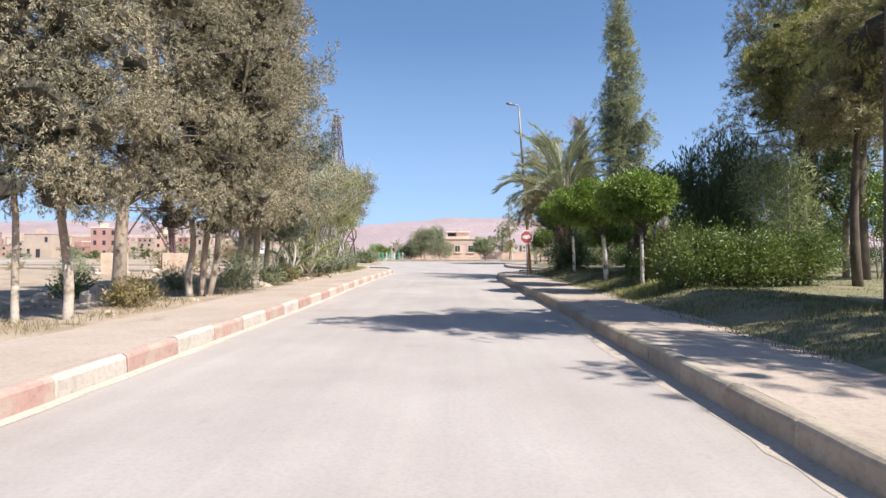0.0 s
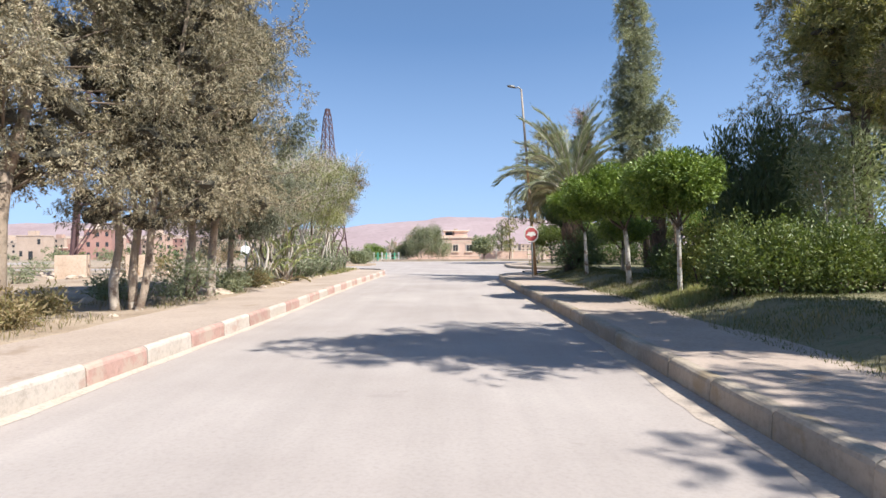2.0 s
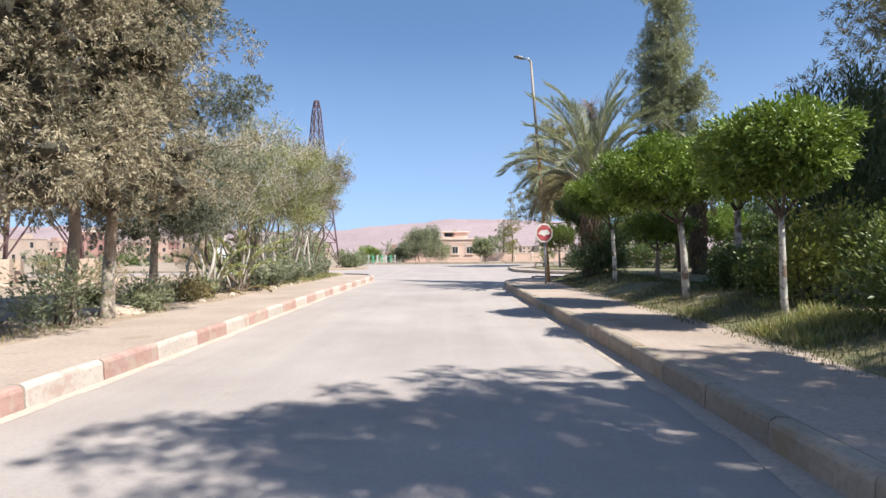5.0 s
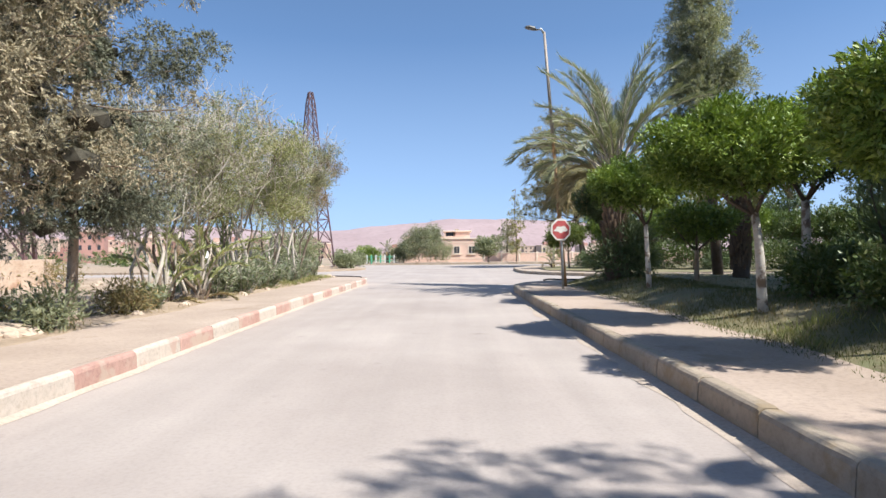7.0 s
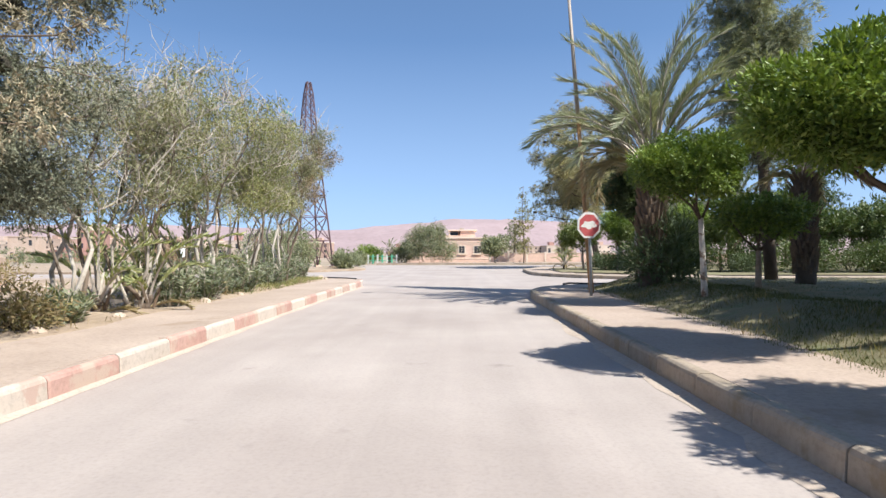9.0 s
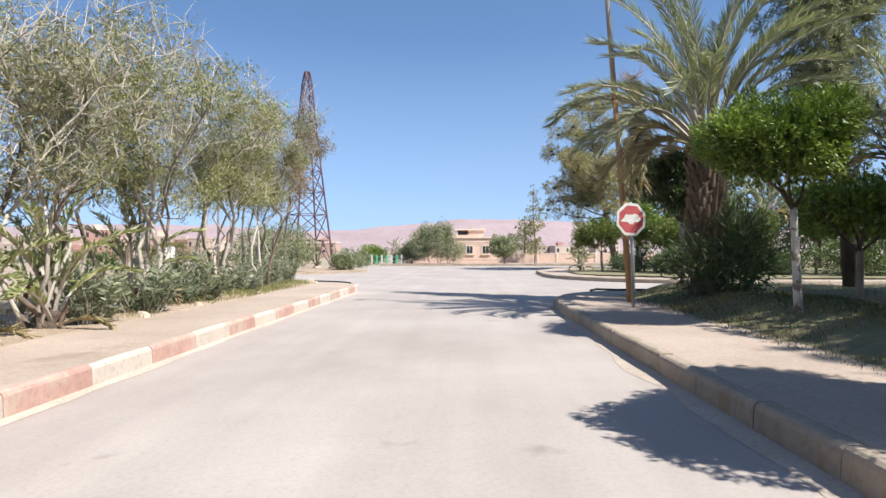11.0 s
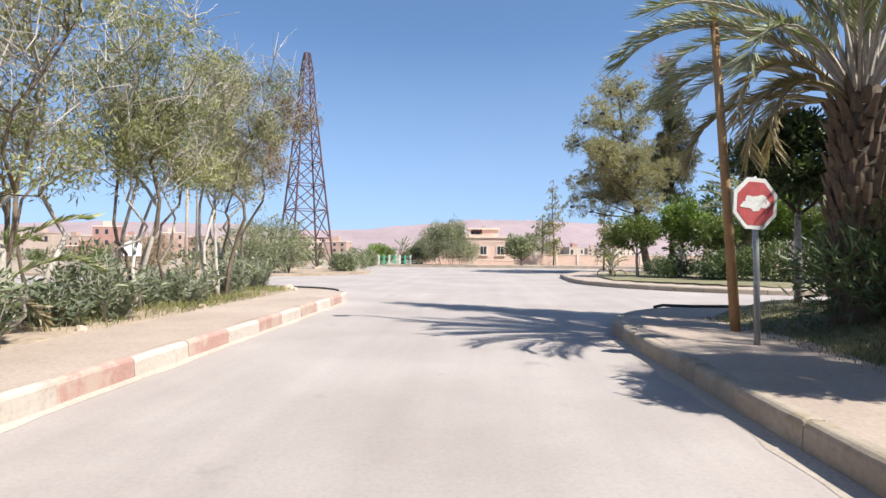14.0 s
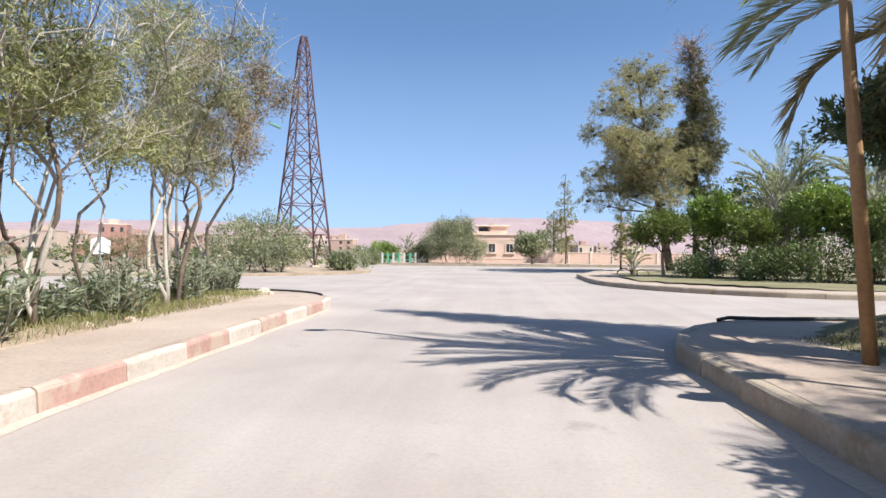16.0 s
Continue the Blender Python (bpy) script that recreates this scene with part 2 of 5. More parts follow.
M_SWHITE = surface("sign_white_worn", (0.52, 0.50, 0.47), (0.68, 0.66, 0.62), 6, 40, 0.55, 0.15, ((0.42, 0.22, 0.18), 11, 0.60), depth=0.003, world_space=False)
M_SIGNW = surface("sign_white_paint", (0.72, 0.72, 0.71), (0.8, 0.8, 0.79), 5, 30, 0.5, 0.05, depth=0.002)
M_CONC = surface("grey_concrete", (0.34, 0.27, 0.21), (0.46, 0.38, 0.30), 1.5, 16, 0.92, 0.5, depth=0.02)
M_STONE = surface("pale_stone", (0.42, 0.32, 0.245), (0.56, 0.45, 0.36), 2.5, 14, 0.9, 0.7, depth=0.03)
M_PINKW = surface("pink_render", (0.64, 0.44, 0.345), (0.74, 0.53, 0.43), 0.5, 8, 0.9, 0.2, depth=0.01)
M_CREAM = surface("cream_trim", (0.68, 0.56, 0.45), (0.77, 0.65, 0.54), 0.8, 10, 0.9, 0.15, depth=0.006)
M_TERRA = [surface("town_render", d, e, 0.2, 4, 0.92, 0.1, depth=0.01) for d, e in (
    ((0.42, 0.28, 0.22), (0.49, 0.335, 0.27)), ((0.46, 0.345, 0.27), (0.54, 0.415, 0.335)),
    ((0.49, 0.39, 0.315), (0.57, 0.465, 0.385)), ((0.36, 0.195, 0.16), (0.42, 0.24, 0.20)))]
M_GLASS = surface("dark_window_glass", (0.03, 0.03, 0.035), (0.06, 0.06, 0.065), 1, 5, 0.15, 0.0)
M_GREENP = surface("green_fence_paint", (0.10, 0.36, 0.22), (0.15, 0.45, 0.29), 2, 15, 0.6, 0.1, depth=0.004)
# pale bluish distance haze is mixed into the hill colour itself
M_HILL = surface("far_hill", (0.29, 0.21, 0.212), (0.36, 0.27, 0.272), 0.004, 0.05, 1.0, 0.0)
M_INSUL = surface("insulator_glass", (0.16, 0.33, 0.28), (0.22, 0.42, 0.36), 4, 20, 0.2, 0.0)
M_RUBBER = surface("black_hose", (0.02, 0.02, 0.02), (0.04, 0.04, 0.04), 4, 20, 0.6, 0.1)


# ---- shape helpers ----
class Geo:
    """Verts and faces of one mesh, gathered piece by piece."""

    def __init__(self):
        self.v, self.f = [], []

    def add(self, verts, faces):
        k = len(self.v)
        self.v.extend(tuple(p) for p in verts)
        self.f.extend(tuple(i + k for i in q) for q in faces)
        return self

    def box(self, lo, hi):
        (a, b, c), (d, e, f) = lo, hi
        return self.add([(a, b, c), (d, b, c), (d, e, c), (a, e, c), (a, b, f), (d, b, f), (d, e, f), (a, e, f)],
                        [(0, 3, 2, 1), (4, 5, 6, 7), (0, 1, 5, 4), (1, 2, 6, 5), (2, 3, 7, 6), (3, 0, 4, 7)])

    def tube(self, pts, radii, sides=7):
        pts = [Vector(p) for p in pts]
        verts, faces = [], []
        for i, p in enumerate(pts):
            d = (pts[min(i + 1, len(pts) - 1)] - pts[max(i - 1, 0)]).normalized()
            u = d.cross(Vector((0.31, 0.95, 0.05))).normalized() if abs(d.y) < 0.9 else d.cross(Vector((1, 0, 0))).normalized()
            w = d.cross(u)
            for s in range(sides):
                a = 2 * math.pi * s / sides
                verts.append(p + (u * math.cos(a) + w * math.sin(a)) * radii[i])
        for i in range(len(pts) - 1):
            for s in range(sides):
                t = (s + 1) % sides
                faces.append((i * sides + s, i * sides + t, (i + 1) * sides + t, (i + 1) * sides + s))
        faces.append(tuple(range(sides))[::-1])
        faces.append(tuple((len(pts) - 1) * sides + s for s in range(sides)))
        return self.add(verts, faces)

    def prism(self, outline, z0, z1):
        n = len(outline)
        v = [(x, y, z0) for x, y in outline] + [(x, y, z1) for x, y in outline]
        f = [tuple(range(n))[::-1], tuple(range(n, 2 * n))] + [(i, (i + 1) % n, (i + 1) % n + n, i + n) for i in range(n)]
        return self.add(v, f)

    def mesh(self, name, smooth=False):
        me = bpy.data.meshes.new(name)
        me.from_pydata(self.v, [], self.f)
        if smooth:
            me.polygons.foreach_set("use_smooth", [True] * len(me.polygons))
        me.update()
        return me


def leaf_mesh(name, pos, way, length, width, rng, fold=0.25, needles=False, flat=0.0):
    """One mesh of many folded four-cornered leaves, or of needles; pos and way are (n, 3)."""
    n = len(pos)
    way = way / (np.linalg.norm(way, axis=1, keepdims=True) + 1e-9)
    side = np.cross(way, rng.normal(size=(n, 3)) * (1 - flat) + np.array((0, 0, 2.0)) * flat)
    side /= np.linalg.norm(side, axis=1, keepdims=True) + 1e-9
    nor = np.cross(way, side)
    ln = (length * rng.uniform(0.65, 1.3, n))[:, None]
    wd = (width * rng.uniform(0.7, 1.3, n))[:, None] * 0.5
    mid = pos + way * ln * 0.45 + nor * wd * fold
    co = np.stack([pos, mid - side * wd, pos + way * ln - nor * wd * fold, mid + side * wd], 1).reshape(-1, 3).astype(np.float32)
    base = np.arange(n)[:, None] * 4
    idx = np.concatenate([base, base + 1, base + 2, base, base + 2, base + 3], 1).ravel().astype(np.int32)
    if needles:
        # one long triangle each
        co = np.stack([pos - side * wd, pos + way * ln - nor * wd * fold, pos + side * wd], 1).reshape(-1, 3).astype(np.float32)
        idx = np.arange(3 * n, dtype=np.int32)
    me = bpy.data.meshes.new(name)
    me.vertices.add(len(co))
    me.vertices.foreach_set("co", co.ravel())
    me.loops.add(len(idx))
    me.loops.foreach_set("vertex_index", idx)
    me.polygons.add(len(idx) // 3)
    me.polygons.foreach_set("loop_start", np.arange(0, len(idx), 3, dtype=np.int32))
    me.update(calc_edges=True)
    me.validate()
    return me


def part(name, shape, material, parent, label="", smooth=False):
    """Links a Geo or a mesh as one object under a thing (parent None: top level)."""
    me = shape.mesh(name, smooth) if isinstance(shape, Geo) else shape
    if not me.materials:
        me.materials.append(material)
    ob = new(name, me)
    ob.parent = parent
    if label:
        tagged(ob, label)
    return ob


def thing(name, at, label, category, group="", kind=""):
    e = new(name)
    e.empty_display_size = 0.3
    e.location = at
    return tagged(e, label, category, group, kind)




def beam(name, parent, p, q, w, material, label=""):
    """A straight bar between two points, all of them sharing one unit mesh a material."""
    p, q = Vector(p), Vector(q)
    key = "bar_" + material.name
    me = bpy.data.meshes.get(key)
    if me is None:
        me = Geo().box((-0.5, -0.5, 0), (0.5, 0.5, 1)).mesh(key)
        me.name = key
        me.materials.append(material)
    ob = new(name, me)
    ob.parent = parent
    d = q - p
    ob.matrix_local = Matrix.LocRotScale(p, d.to_track_quat("Z", "Y"), Vector((w, w, d.length)))
    return tagged(ob, label) if label else ob


def unit(rng, n):
    v = rng.normal(size=(n, 3))
    return v / np.linalg.norm(v, axis=1, keepdims=True)


def clumps(rng, blobs, n, power=2.4):
    """Clump centres in a set of ellipsoids ((centre), (radii)), thicker towards the skin, and the way out at each."""
    c = np.array([b[0] for b in blobs], float)
    r = np.array([b[1] for b in blobs], float)
    w = r.prod(1) ** 0.8
    k = rng.choice(len(blobs), n, p=w / w.sum())
    d = unit(rng, n)
    u = rng.uniform(0, 1, n) ** (1 / power)
    return c[k] + d * r[k] * u[:, None], d


def sprays(rng, centres, out, per, spread, droop=0.2, jitter=0.7, outward=1.0):
    """Leaf roots and ways round clump centres."""
    n = len(centres) * per
    c, o = np.repeat(centres, per, 0), np.repeat(out, per, 0)
    pos = c + rng.normal(size=(n, 3)) * np.asarray(spread)
    way = o * outward + rng.normal(size=(n, 3)) * jitter
    way[:, 2] -= droop
    return pos, way


def bent(rng, p, q, k=5, wobble=0.06):
    p, q = np.array(p, float), np.array(q, float)
    d = np.linalg.norm(q - p)
    a, b = rng.normal(size=3) * wobble * d, rng.normal(size=3) * wobble * d * 0.6
    return [p + (q - p) * i / k + a * math.sin(math.pi * i / k) + b * math.sin(2 * math.pi * i / k) for i in range(k + 1)]


def taper(r0, r1, k):
    return [r0 + (r1 - r0) * i / k for i in range(k + 1)]


# ---- ground, roads, pavements ----
def sheet(name, outline, z, material, label, category="ground"):
    g = Geo().add([(x, y, z) for x, y in outline], [tuple(range(len(outline)))])
    return tagged(part(name, g, material, None), label, category, kind="structure")


def arc(cx, cy, r, a0, a1, n):
    return [(cx + r * math.cos(radians(a0 + (a1 - a0) * i / n)), cy + r * math.sin(radians(a0 + (a1 - a0) * i / n))) for i in range(n + 1)]


def slab(name, outline, z0, z1, material, label, category):
    return tagged(part(name, Geo().prism(outline, z0, z1), material, None), label, category, kind="structure")


KZ = 0.18  # top of the kerbs; the eye is 1.31 m over the road
RZ = -0.06
road = sheet("road", [(-90, -25), (90, -25), (90, 74), (-90, 74)], RZ, M_ROAD, "dusty pale asphalt road widening into a junction", "road")

def smooth01(x):
    x = min(max(x, 0.0), 1.0)
    return x * x * (3 - 2 * x)


def bend(y):
    """The road drifts a little to the left before the junction."""
    return -0.22 * smooth01((y - 12) / 14)


def along(x, y0, y1):
    """A line beside the road at x, following its bend."""
    n = int((y1 - y0) / 1.5) + 1
    return [(x + bend(y0 + (y1 - y0) * i / n), y0 + (y1 - y0) * i / n) for i in range(n + 1)]


XL, XR = -3.42, 2.2
CL, CR = XL + bend(99) - 2.57, XR + bend(99) + 4.15  # centres of the corner curves
left_edge = along(XL - 0.15, -25, 35.4) + arc(CL, 35.4, 2.42, 0, 90, 10)[1:] + [(-40, 37.82)]
slab("pavement_left", left_edge + [(-40, 36.2), (-6.3, 36.2), (-5.5, 35.2), (-5.4, -25)], -0.15, KZ - 0.01, M_PAVE, "sandy concrete pavement with a worn surface", "pavement")
right_edge = along(XR + 0.15, -25, 29.3) + arc(CR, 29.3, 4.0, 180, 90, 12)[1:] + [(40, 33.3)]
slab("pavement_right", right_edge[::-1] + [(40, -25)], -0.15, KZ - 0.012, M_PAVE, "sandy concrete pavement, half in shade", "pavement")


def bed(name, xs, ys, height, keep, material, label):
    g = Geo()
    nx = len(xs)
    g.v = [(x, y, height(x, y)) for y in ys for x in xs]
    for j in range(len(ys) - 1):
        for i in range(nx - 1):
            if keep((xs[i] + xs[i + 1]) / 2, (ys[j] + ys[j + 1]) / 2):
                g.f.append((j * nx + i, j * nx + i + 1, (j + 1) * nx + i + 1, (j + 1) * nx + i))
    return tagged(part(name, g, material, None, smooth=True), label, "ground", kind="structure")


def steps(a, b, d0, grow=1.0):
    out, x, d = [a], a, d0
    while (x - b) * (1 if b > a else -1) < 0:
        x += d if b > a else -d
        d *= grow
        out.append(x)
    return out


def left_height(x, y):
    n = noise.noise(Vector((x * 0.55, y * 0.55, 0))) * 0.5 + noise.noise(Vector((x * 1.9, y * 1.9, 3))) * 0.2
    edge = smooth01((-5.2 - x) / 0.5)
    rim = -5.12 + 0.6 * bend(y) + 0.16 * noise.noise(Vector((y * 0.5, 9, 0))) + 0.08 * noise.noise(Vector((y * 2.3, 3, 0)))
    return KZ - 0.035 + 0.035 * smooth01((rim - x) / 0.12) + 0.01 * edge + edge * 0.13 * n - 0.2 * smooth01((-14 - x) / 20)


xs = sorted(steps(-4.8, -5.4, 0.05)[:-1] + steps(-5.4, -60, 0.16, 1.03))
soil_left = bed("soil_left", xs, steps(-25, 36.6, 0.22), left_height, lambda x, y: not (y > 36 and x > -6.5), M_SOIL, "dry stony soil strip under the roadside trees")


def right_height(x, y):
    n = noise.noise(Vector((x * 0.6, y * 0.6, 7))) * 0.5 + noise.noise(Vector((x * 2.1, y * 2.1, 5))) * 0.2
    e = 3.75 + 0.25 * noise.noise(Vector((y * 0.45, 2, 0)))
    rise = smooth01((x - e) / 1.5) * smooth01((32.0 - y) / 1.2)
    return KZ - 0.035 + 0.02 * smooth01((x - e) / 0.2) + rise * (0.3 + 0.12 * n)


def right_keep(x, y):
    return y < 31.6 and (y < 29 or math.hypot(x - 6.3, y - 29.3) < 2.6 or x > 6.3)


garden = bed("garden_soil", steps(3.4, 44, 0.16, 1.03), steps(-25, 31.8, 0.22), right_height, right_keep, M_TURF, "shaded garden soil with thin turf beside the pavement")

def plain_height(x, y):
    """The plain falls away behind the lot on the left."""
    dip = smooth01((-x - 22) / 70) * smooth01((y - 76) / 110)
    return RZ - 0.05 - 2.0 * dip + 0.5 * dip * noise.noise(Vector((x * 0.03, y * 0.03, 4)))


gx = [-4000, -2400, -1500, -900, -600, -450] + [-360 + 12 * i for i in range(30)] + [30, 120, 400, 1000, 2000, 4000]
gy = [-600, -200, -60, 0, 40] + [70 + 10 * i for i in range(36)] + [480, 640, 900, 1300, 2000, 2800, 4000]
ground = bed("ground", gx, gy, plain_height, lambda x, y: True, M_DESERT, "pale dusty desert plain reaching the hills")

# blocks of ground past the junction
far_arc = arc(11.8, 48, 7.8, 270, 180, 12)
far_edge = [(60, 39.6), (40, 40.0), (20, 40.2)] + far_arc + [(4.2, 53.5), (6.5, 60), (12, 65), (24, 68), (60, 69)]
far_in = [(60, 39.8), (40, 40.2), (20, 40.35)] + arc(11.8, 48, 7.65, 270, 180, 12) + [(4.35, 53.4), (6.6, 59.8), (12.1, 64.8), (24, 67.8), (60, 68.8)]
slab("pavement_park", far_in[::-1], -0.15, KZ - 0.07, M_PAVE, "dusty pavement round the corner of the park", "pavement")
park = bed("park_soil", steps(5.6, 58, 0.6, 1.02), steps(41.2, 67, 0.6), lambda x, y: KZ - 0.03 + 0.05 * noise.noise(Vector((x * 0.4, y * 0.4, 1))),
           lambda x, y: (x > 12.5 or math.hypot(x - 11.8, y - 48) < 6.2 or (y > 48 and x > 5.9 + max(0, y - 54) * 0.75)) and (y < 62 or x > 14), M_TURF, "thin turf and dust under the park trees")
isle = [(-40, 47.6), (-18, 48.6), (-13, 49.8), (-10.3, 51.2), (-8.6, 53.0), (-7.3, 54.8), (-6.9, 56.4), (-7.2, 58.5), (-8.5, 62), (-12, 67), (-40, 70)]
slab("island", isle, -0.15, 0.07, M_SOIL, "stony soil island with a low kerb", "ground")
slab("far_verge", [(-8.5, 74), (70, 74), (70, 81), (-8.5, 81)], -0.15, 0.08, M_PAVE, "dusty verge in front of the walls", "pavement")


# ---- hills ----
def hills():
    g = Geo()
    cols, rows_ = 110, 6
    for j in range(rows_):
        for i in range(cols):
            a = -68 + 136 * i / (cols - 1)
            d = 2350 + 230 * j
            x, y = d * math.tan(radians(a)), d
            x = max(-5200, min(5200, x))
            xx, x = x, x / 1.4 if j == rows_ - 1 else x * 2500 / d
            u = x / 2500 * 1.0
            crest = 104 + 34 * math.exp(-((x - 60) / 330) ** 2) + 18 * math.exp(-((x + 1500) / 600) ** 2) - 16 * math.exp(-((x + 640) / 240) ** 2)
            crest += 14 * math.exp(-((x - 420) / 150) ** 2)
            crest += 5 * noise.noise(Vector((x * 0.006, 0, 0))) + 3 * noise.noise(Vector((x * 0.02, 4, 0)))
            crest *= 1.0 if x < 700 else 0.86
            h = crest * smooth01(j / (rows_ - 1) * 1.05) * (1 + 0.12 * noise.noise(Vector((x * 0.01, j * 0.9, 2))) * (j < rows_ - 1))
            g.v.append((xx, y, h * 1.38 - 1))
    for j in range(rows_ - 1):
        for i in range(cols - 1):
            g.f.append((j * cols + i, j * cols + i + 1, (j + 1) * cols + i + 1, (j + 1) * cols + i))
    return tagged(part("hills", g, M_HILL, None, smooth=True), "bare pinkish desert hills with haze put into their colour", "hills", kind="structure")


hills()


def tan_slope():
    """Bare slope behind the town, dying away to the right."""
    g = Geo()
    cols, rows_ = 60, 5
    for j in range(rows_):
        for i in range(cols):
            a, d = radians(-62 + 50 * i / (cols - 1)), 1150 + 120 * j
            x, y = d * math.sin(a), d * math.cos(a)
            h = (46 + 7 * noise.noise(Vector((x * 0.006, 1, 0))) + 3 * noise.noise(Vector((x * 0.02, 6, 0)))) * smooth01((-x - 280) / 420)
            g.v.append((x, y, h * smooth01(j / (rows_ - 1)) * 0.85 - 9 + 8 * min(1, j)))
    for j in range(rows_ - 1):
        for i in range(cols - 1):
            g.f.append((j * cols + i, j * cols + i + 1, (j + 1) * cols + i + 1, (j + 1) * cols + i))
    return tagged(part("slope", g, M_TANHILL, None, smooth=True), "bare tan slope rising behind the town", "hills", kind="structure")


tan_slope()


# ---- trees and plants ----
def plumes(rng, centres, out, fuzz, length, radius, up=0.35, hang=0.4):
    """Feathery sprays that start at the centres and sag: the roots and ways of their needles."""
    n = len(centres)
    d = out * 0.8 + rng.normal(size=(n, 3)) * 0.45
    d[:, 2] += np.where(rng.uniform(size=n) < up, 0.6, -hang)
    d /= np.linalg.norm(d, axis=1, keepdims=True)
    ln, sag = length * rng.uniform(0.6, 1.4, n), rng.uniform(0.0, 0.5, n)
    dd, ll, ss = np.repeat(d, fuzz, 0), np.repeat(ln, fuzz), np.repeat(sag, fuzz)
    u = rng.uniform(0.0, 1.0, n * fuzz) ** 0.8
    side = rng.normal(size=(n * fuzz, 3))
    side -= dd * (side * dd).sum(1)[:, None]
    side /= np.linalg.norm(side, axis=1, keepdims=True) + 1e-9
    pos = np.repeat(centres, fuzz, 0) + dd * (u * ll)[:, None] + side * (radius * rng.uniform(0.3, 1.15, n * fuzz) * (0.25 + 0.85 * np.sin(np.pi * (0.1 + 0.8 * u))))[:, None]
    pos[:, 2] -= ss * ll * u * u
    way = dd * 0.8 + side * 0.7 + rng.normal(size=(n * fuzz, 3)) * 0.25
    way[:, 2] -= ss * u
    return pos, way


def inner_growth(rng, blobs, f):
    """Dark lumps added inside the foliage masses to block light and deepen their shade."""
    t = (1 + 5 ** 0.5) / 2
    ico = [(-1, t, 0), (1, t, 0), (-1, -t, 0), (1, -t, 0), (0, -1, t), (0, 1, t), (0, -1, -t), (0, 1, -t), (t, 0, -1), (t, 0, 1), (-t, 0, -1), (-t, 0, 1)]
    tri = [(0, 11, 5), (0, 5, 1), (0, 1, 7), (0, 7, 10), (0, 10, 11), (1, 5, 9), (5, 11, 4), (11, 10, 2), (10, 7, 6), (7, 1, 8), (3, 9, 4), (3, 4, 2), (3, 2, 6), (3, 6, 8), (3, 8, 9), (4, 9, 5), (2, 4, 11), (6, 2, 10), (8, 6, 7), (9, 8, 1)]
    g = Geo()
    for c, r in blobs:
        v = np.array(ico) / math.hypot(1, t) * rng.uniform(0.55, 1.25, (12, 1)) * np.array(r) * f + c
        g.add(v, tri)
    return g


def juniper(at, h, r, z0, seed, lean=(0.0, 0.0), material=None, trunk=0.13, sprays_n=15000, white=1.0, crown_lean=(0.0, 0.0), core=0.7):
    rng = np.random.default_rng(seed)
    e = thing("juniper_tree", at, "old juniper with a pale bare trunk and drooping olive-brown foliage", "tree", "roadside junipers")
    top = np.array((lean[0] + crown_lean[0] * 0.6, lean[1] + crown_lean[1] * 0.6, h * 0.93))
    fork = np.array((lean[0] * 0.5, lean[1] * 0.5, z0 + 0.3))
    k = 6
    stem = bent(rng, (0, 0, -0.12), fork, k, 0.018)
    trunk *= 0.88
    rr = taper(trunk * 1.15, trunk * 0.8, k)
    rr[0] *= 1.03
    tr = Geo().tube(stem, rr, 9)
    up = bent(rng, fork, top, 7, 0.03)
    tr.tube(up, taper(trunk * 0.8, 0.02, 7), 8)
    part("trunk", tr, M_BARK, e, smooth=True)
    if white > 0:
        n = 4
        sl = [np.array(stem[0]) + (np.array(fork) - stem[0]) * (i / n) * white / (z0 + 0.4) for i in range(n + 1)]
        pts = [np.array([np.interp(p[2], [s[2] for s in stem], [s[a] for s in stem]) for a in (0, 1)] + [p[2]]) for p in sl]
        part("whitewash", Geo().tube(pts, [trunk * 1.32] + taper(trunk * 1.17, trunk * 1.05, n - 1), 9), M_LIMEOLD, e, "flaking whitewash on the trunk foot", smooth=True)
    lm, blobs, deep = Geo(), [], []
    nl = int(18 + 4.4 * (h - z0))
    for i in range(nl):
        f = (i + rng.uniform(0, 0.8)) / nl
        z = z0 + (h - z0) * f
        g = min(1.0, max(0.0, (z - fork[2]) / max(0.1, top[2] - fork[2])))
        p = fork + (top - fork) * g
        p[2] = max(p[2] - 0.3, z0 * 0.95)
        w = r * (0.7 + 0.4 * math.sin(math.pi * min(1, f * 1.1 + 0.1))) * (1 - 0.6 * max(0, f - 0.65) / 0.35) * rng.uniform(0.6, 1.22)
        a = i * 2.4 + rng.uniform(-0.5, 0.5)
        rise = w * rng.uniform(-0.05, 0.55)
        q = p + np.array((w * math.cos(a) + crown_lean[0] * f * 0.7, w * math.sin(a) + crown_lean[1] * f * 0.7, rise))
        limb = bent(rng, p, q, 5, 0.07)
        lm.tube(limb, taper(trunk * 0.24 * (1 - 0.5 * f), 0.007, 5), 5)
        for k2 in (2, 4, 5):
            s = rng.uniform(0.17, 0.4) * (1.2 if k2 < 5 else 0.85)
            off = rng.normal(size=3) * 0.12
            blobs.append((limb[k2] + off, (s * 1.1, s * 1.1, s * 0.8)))
            if k2 == 2:
                deep.append(blobs[-1])
    tagged(part("branchwork", lm, M_BARKB, e, smooth=True), kind="stuff")
    # added light-blocking lumps, painted dark like the shade between limbs
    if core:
        tagged(part("inner_growth", inner_growth(rng, deep, core), M_INNER, e), "dark lumps added inside the crown to deepen its shade", kind="stuff")
    c, o = clumps(rng, blobs, int(sprays_n / 3.1), 4.0)
    pos, way = plumes(rng, c, o, 14, 0.16, 0.026, 0.3, 0.6)
    part("crown", leaf_mesh("crown", pos, way, 0.062, 0.02, rng, needles=True), material or M_JUNI, e)
    return e


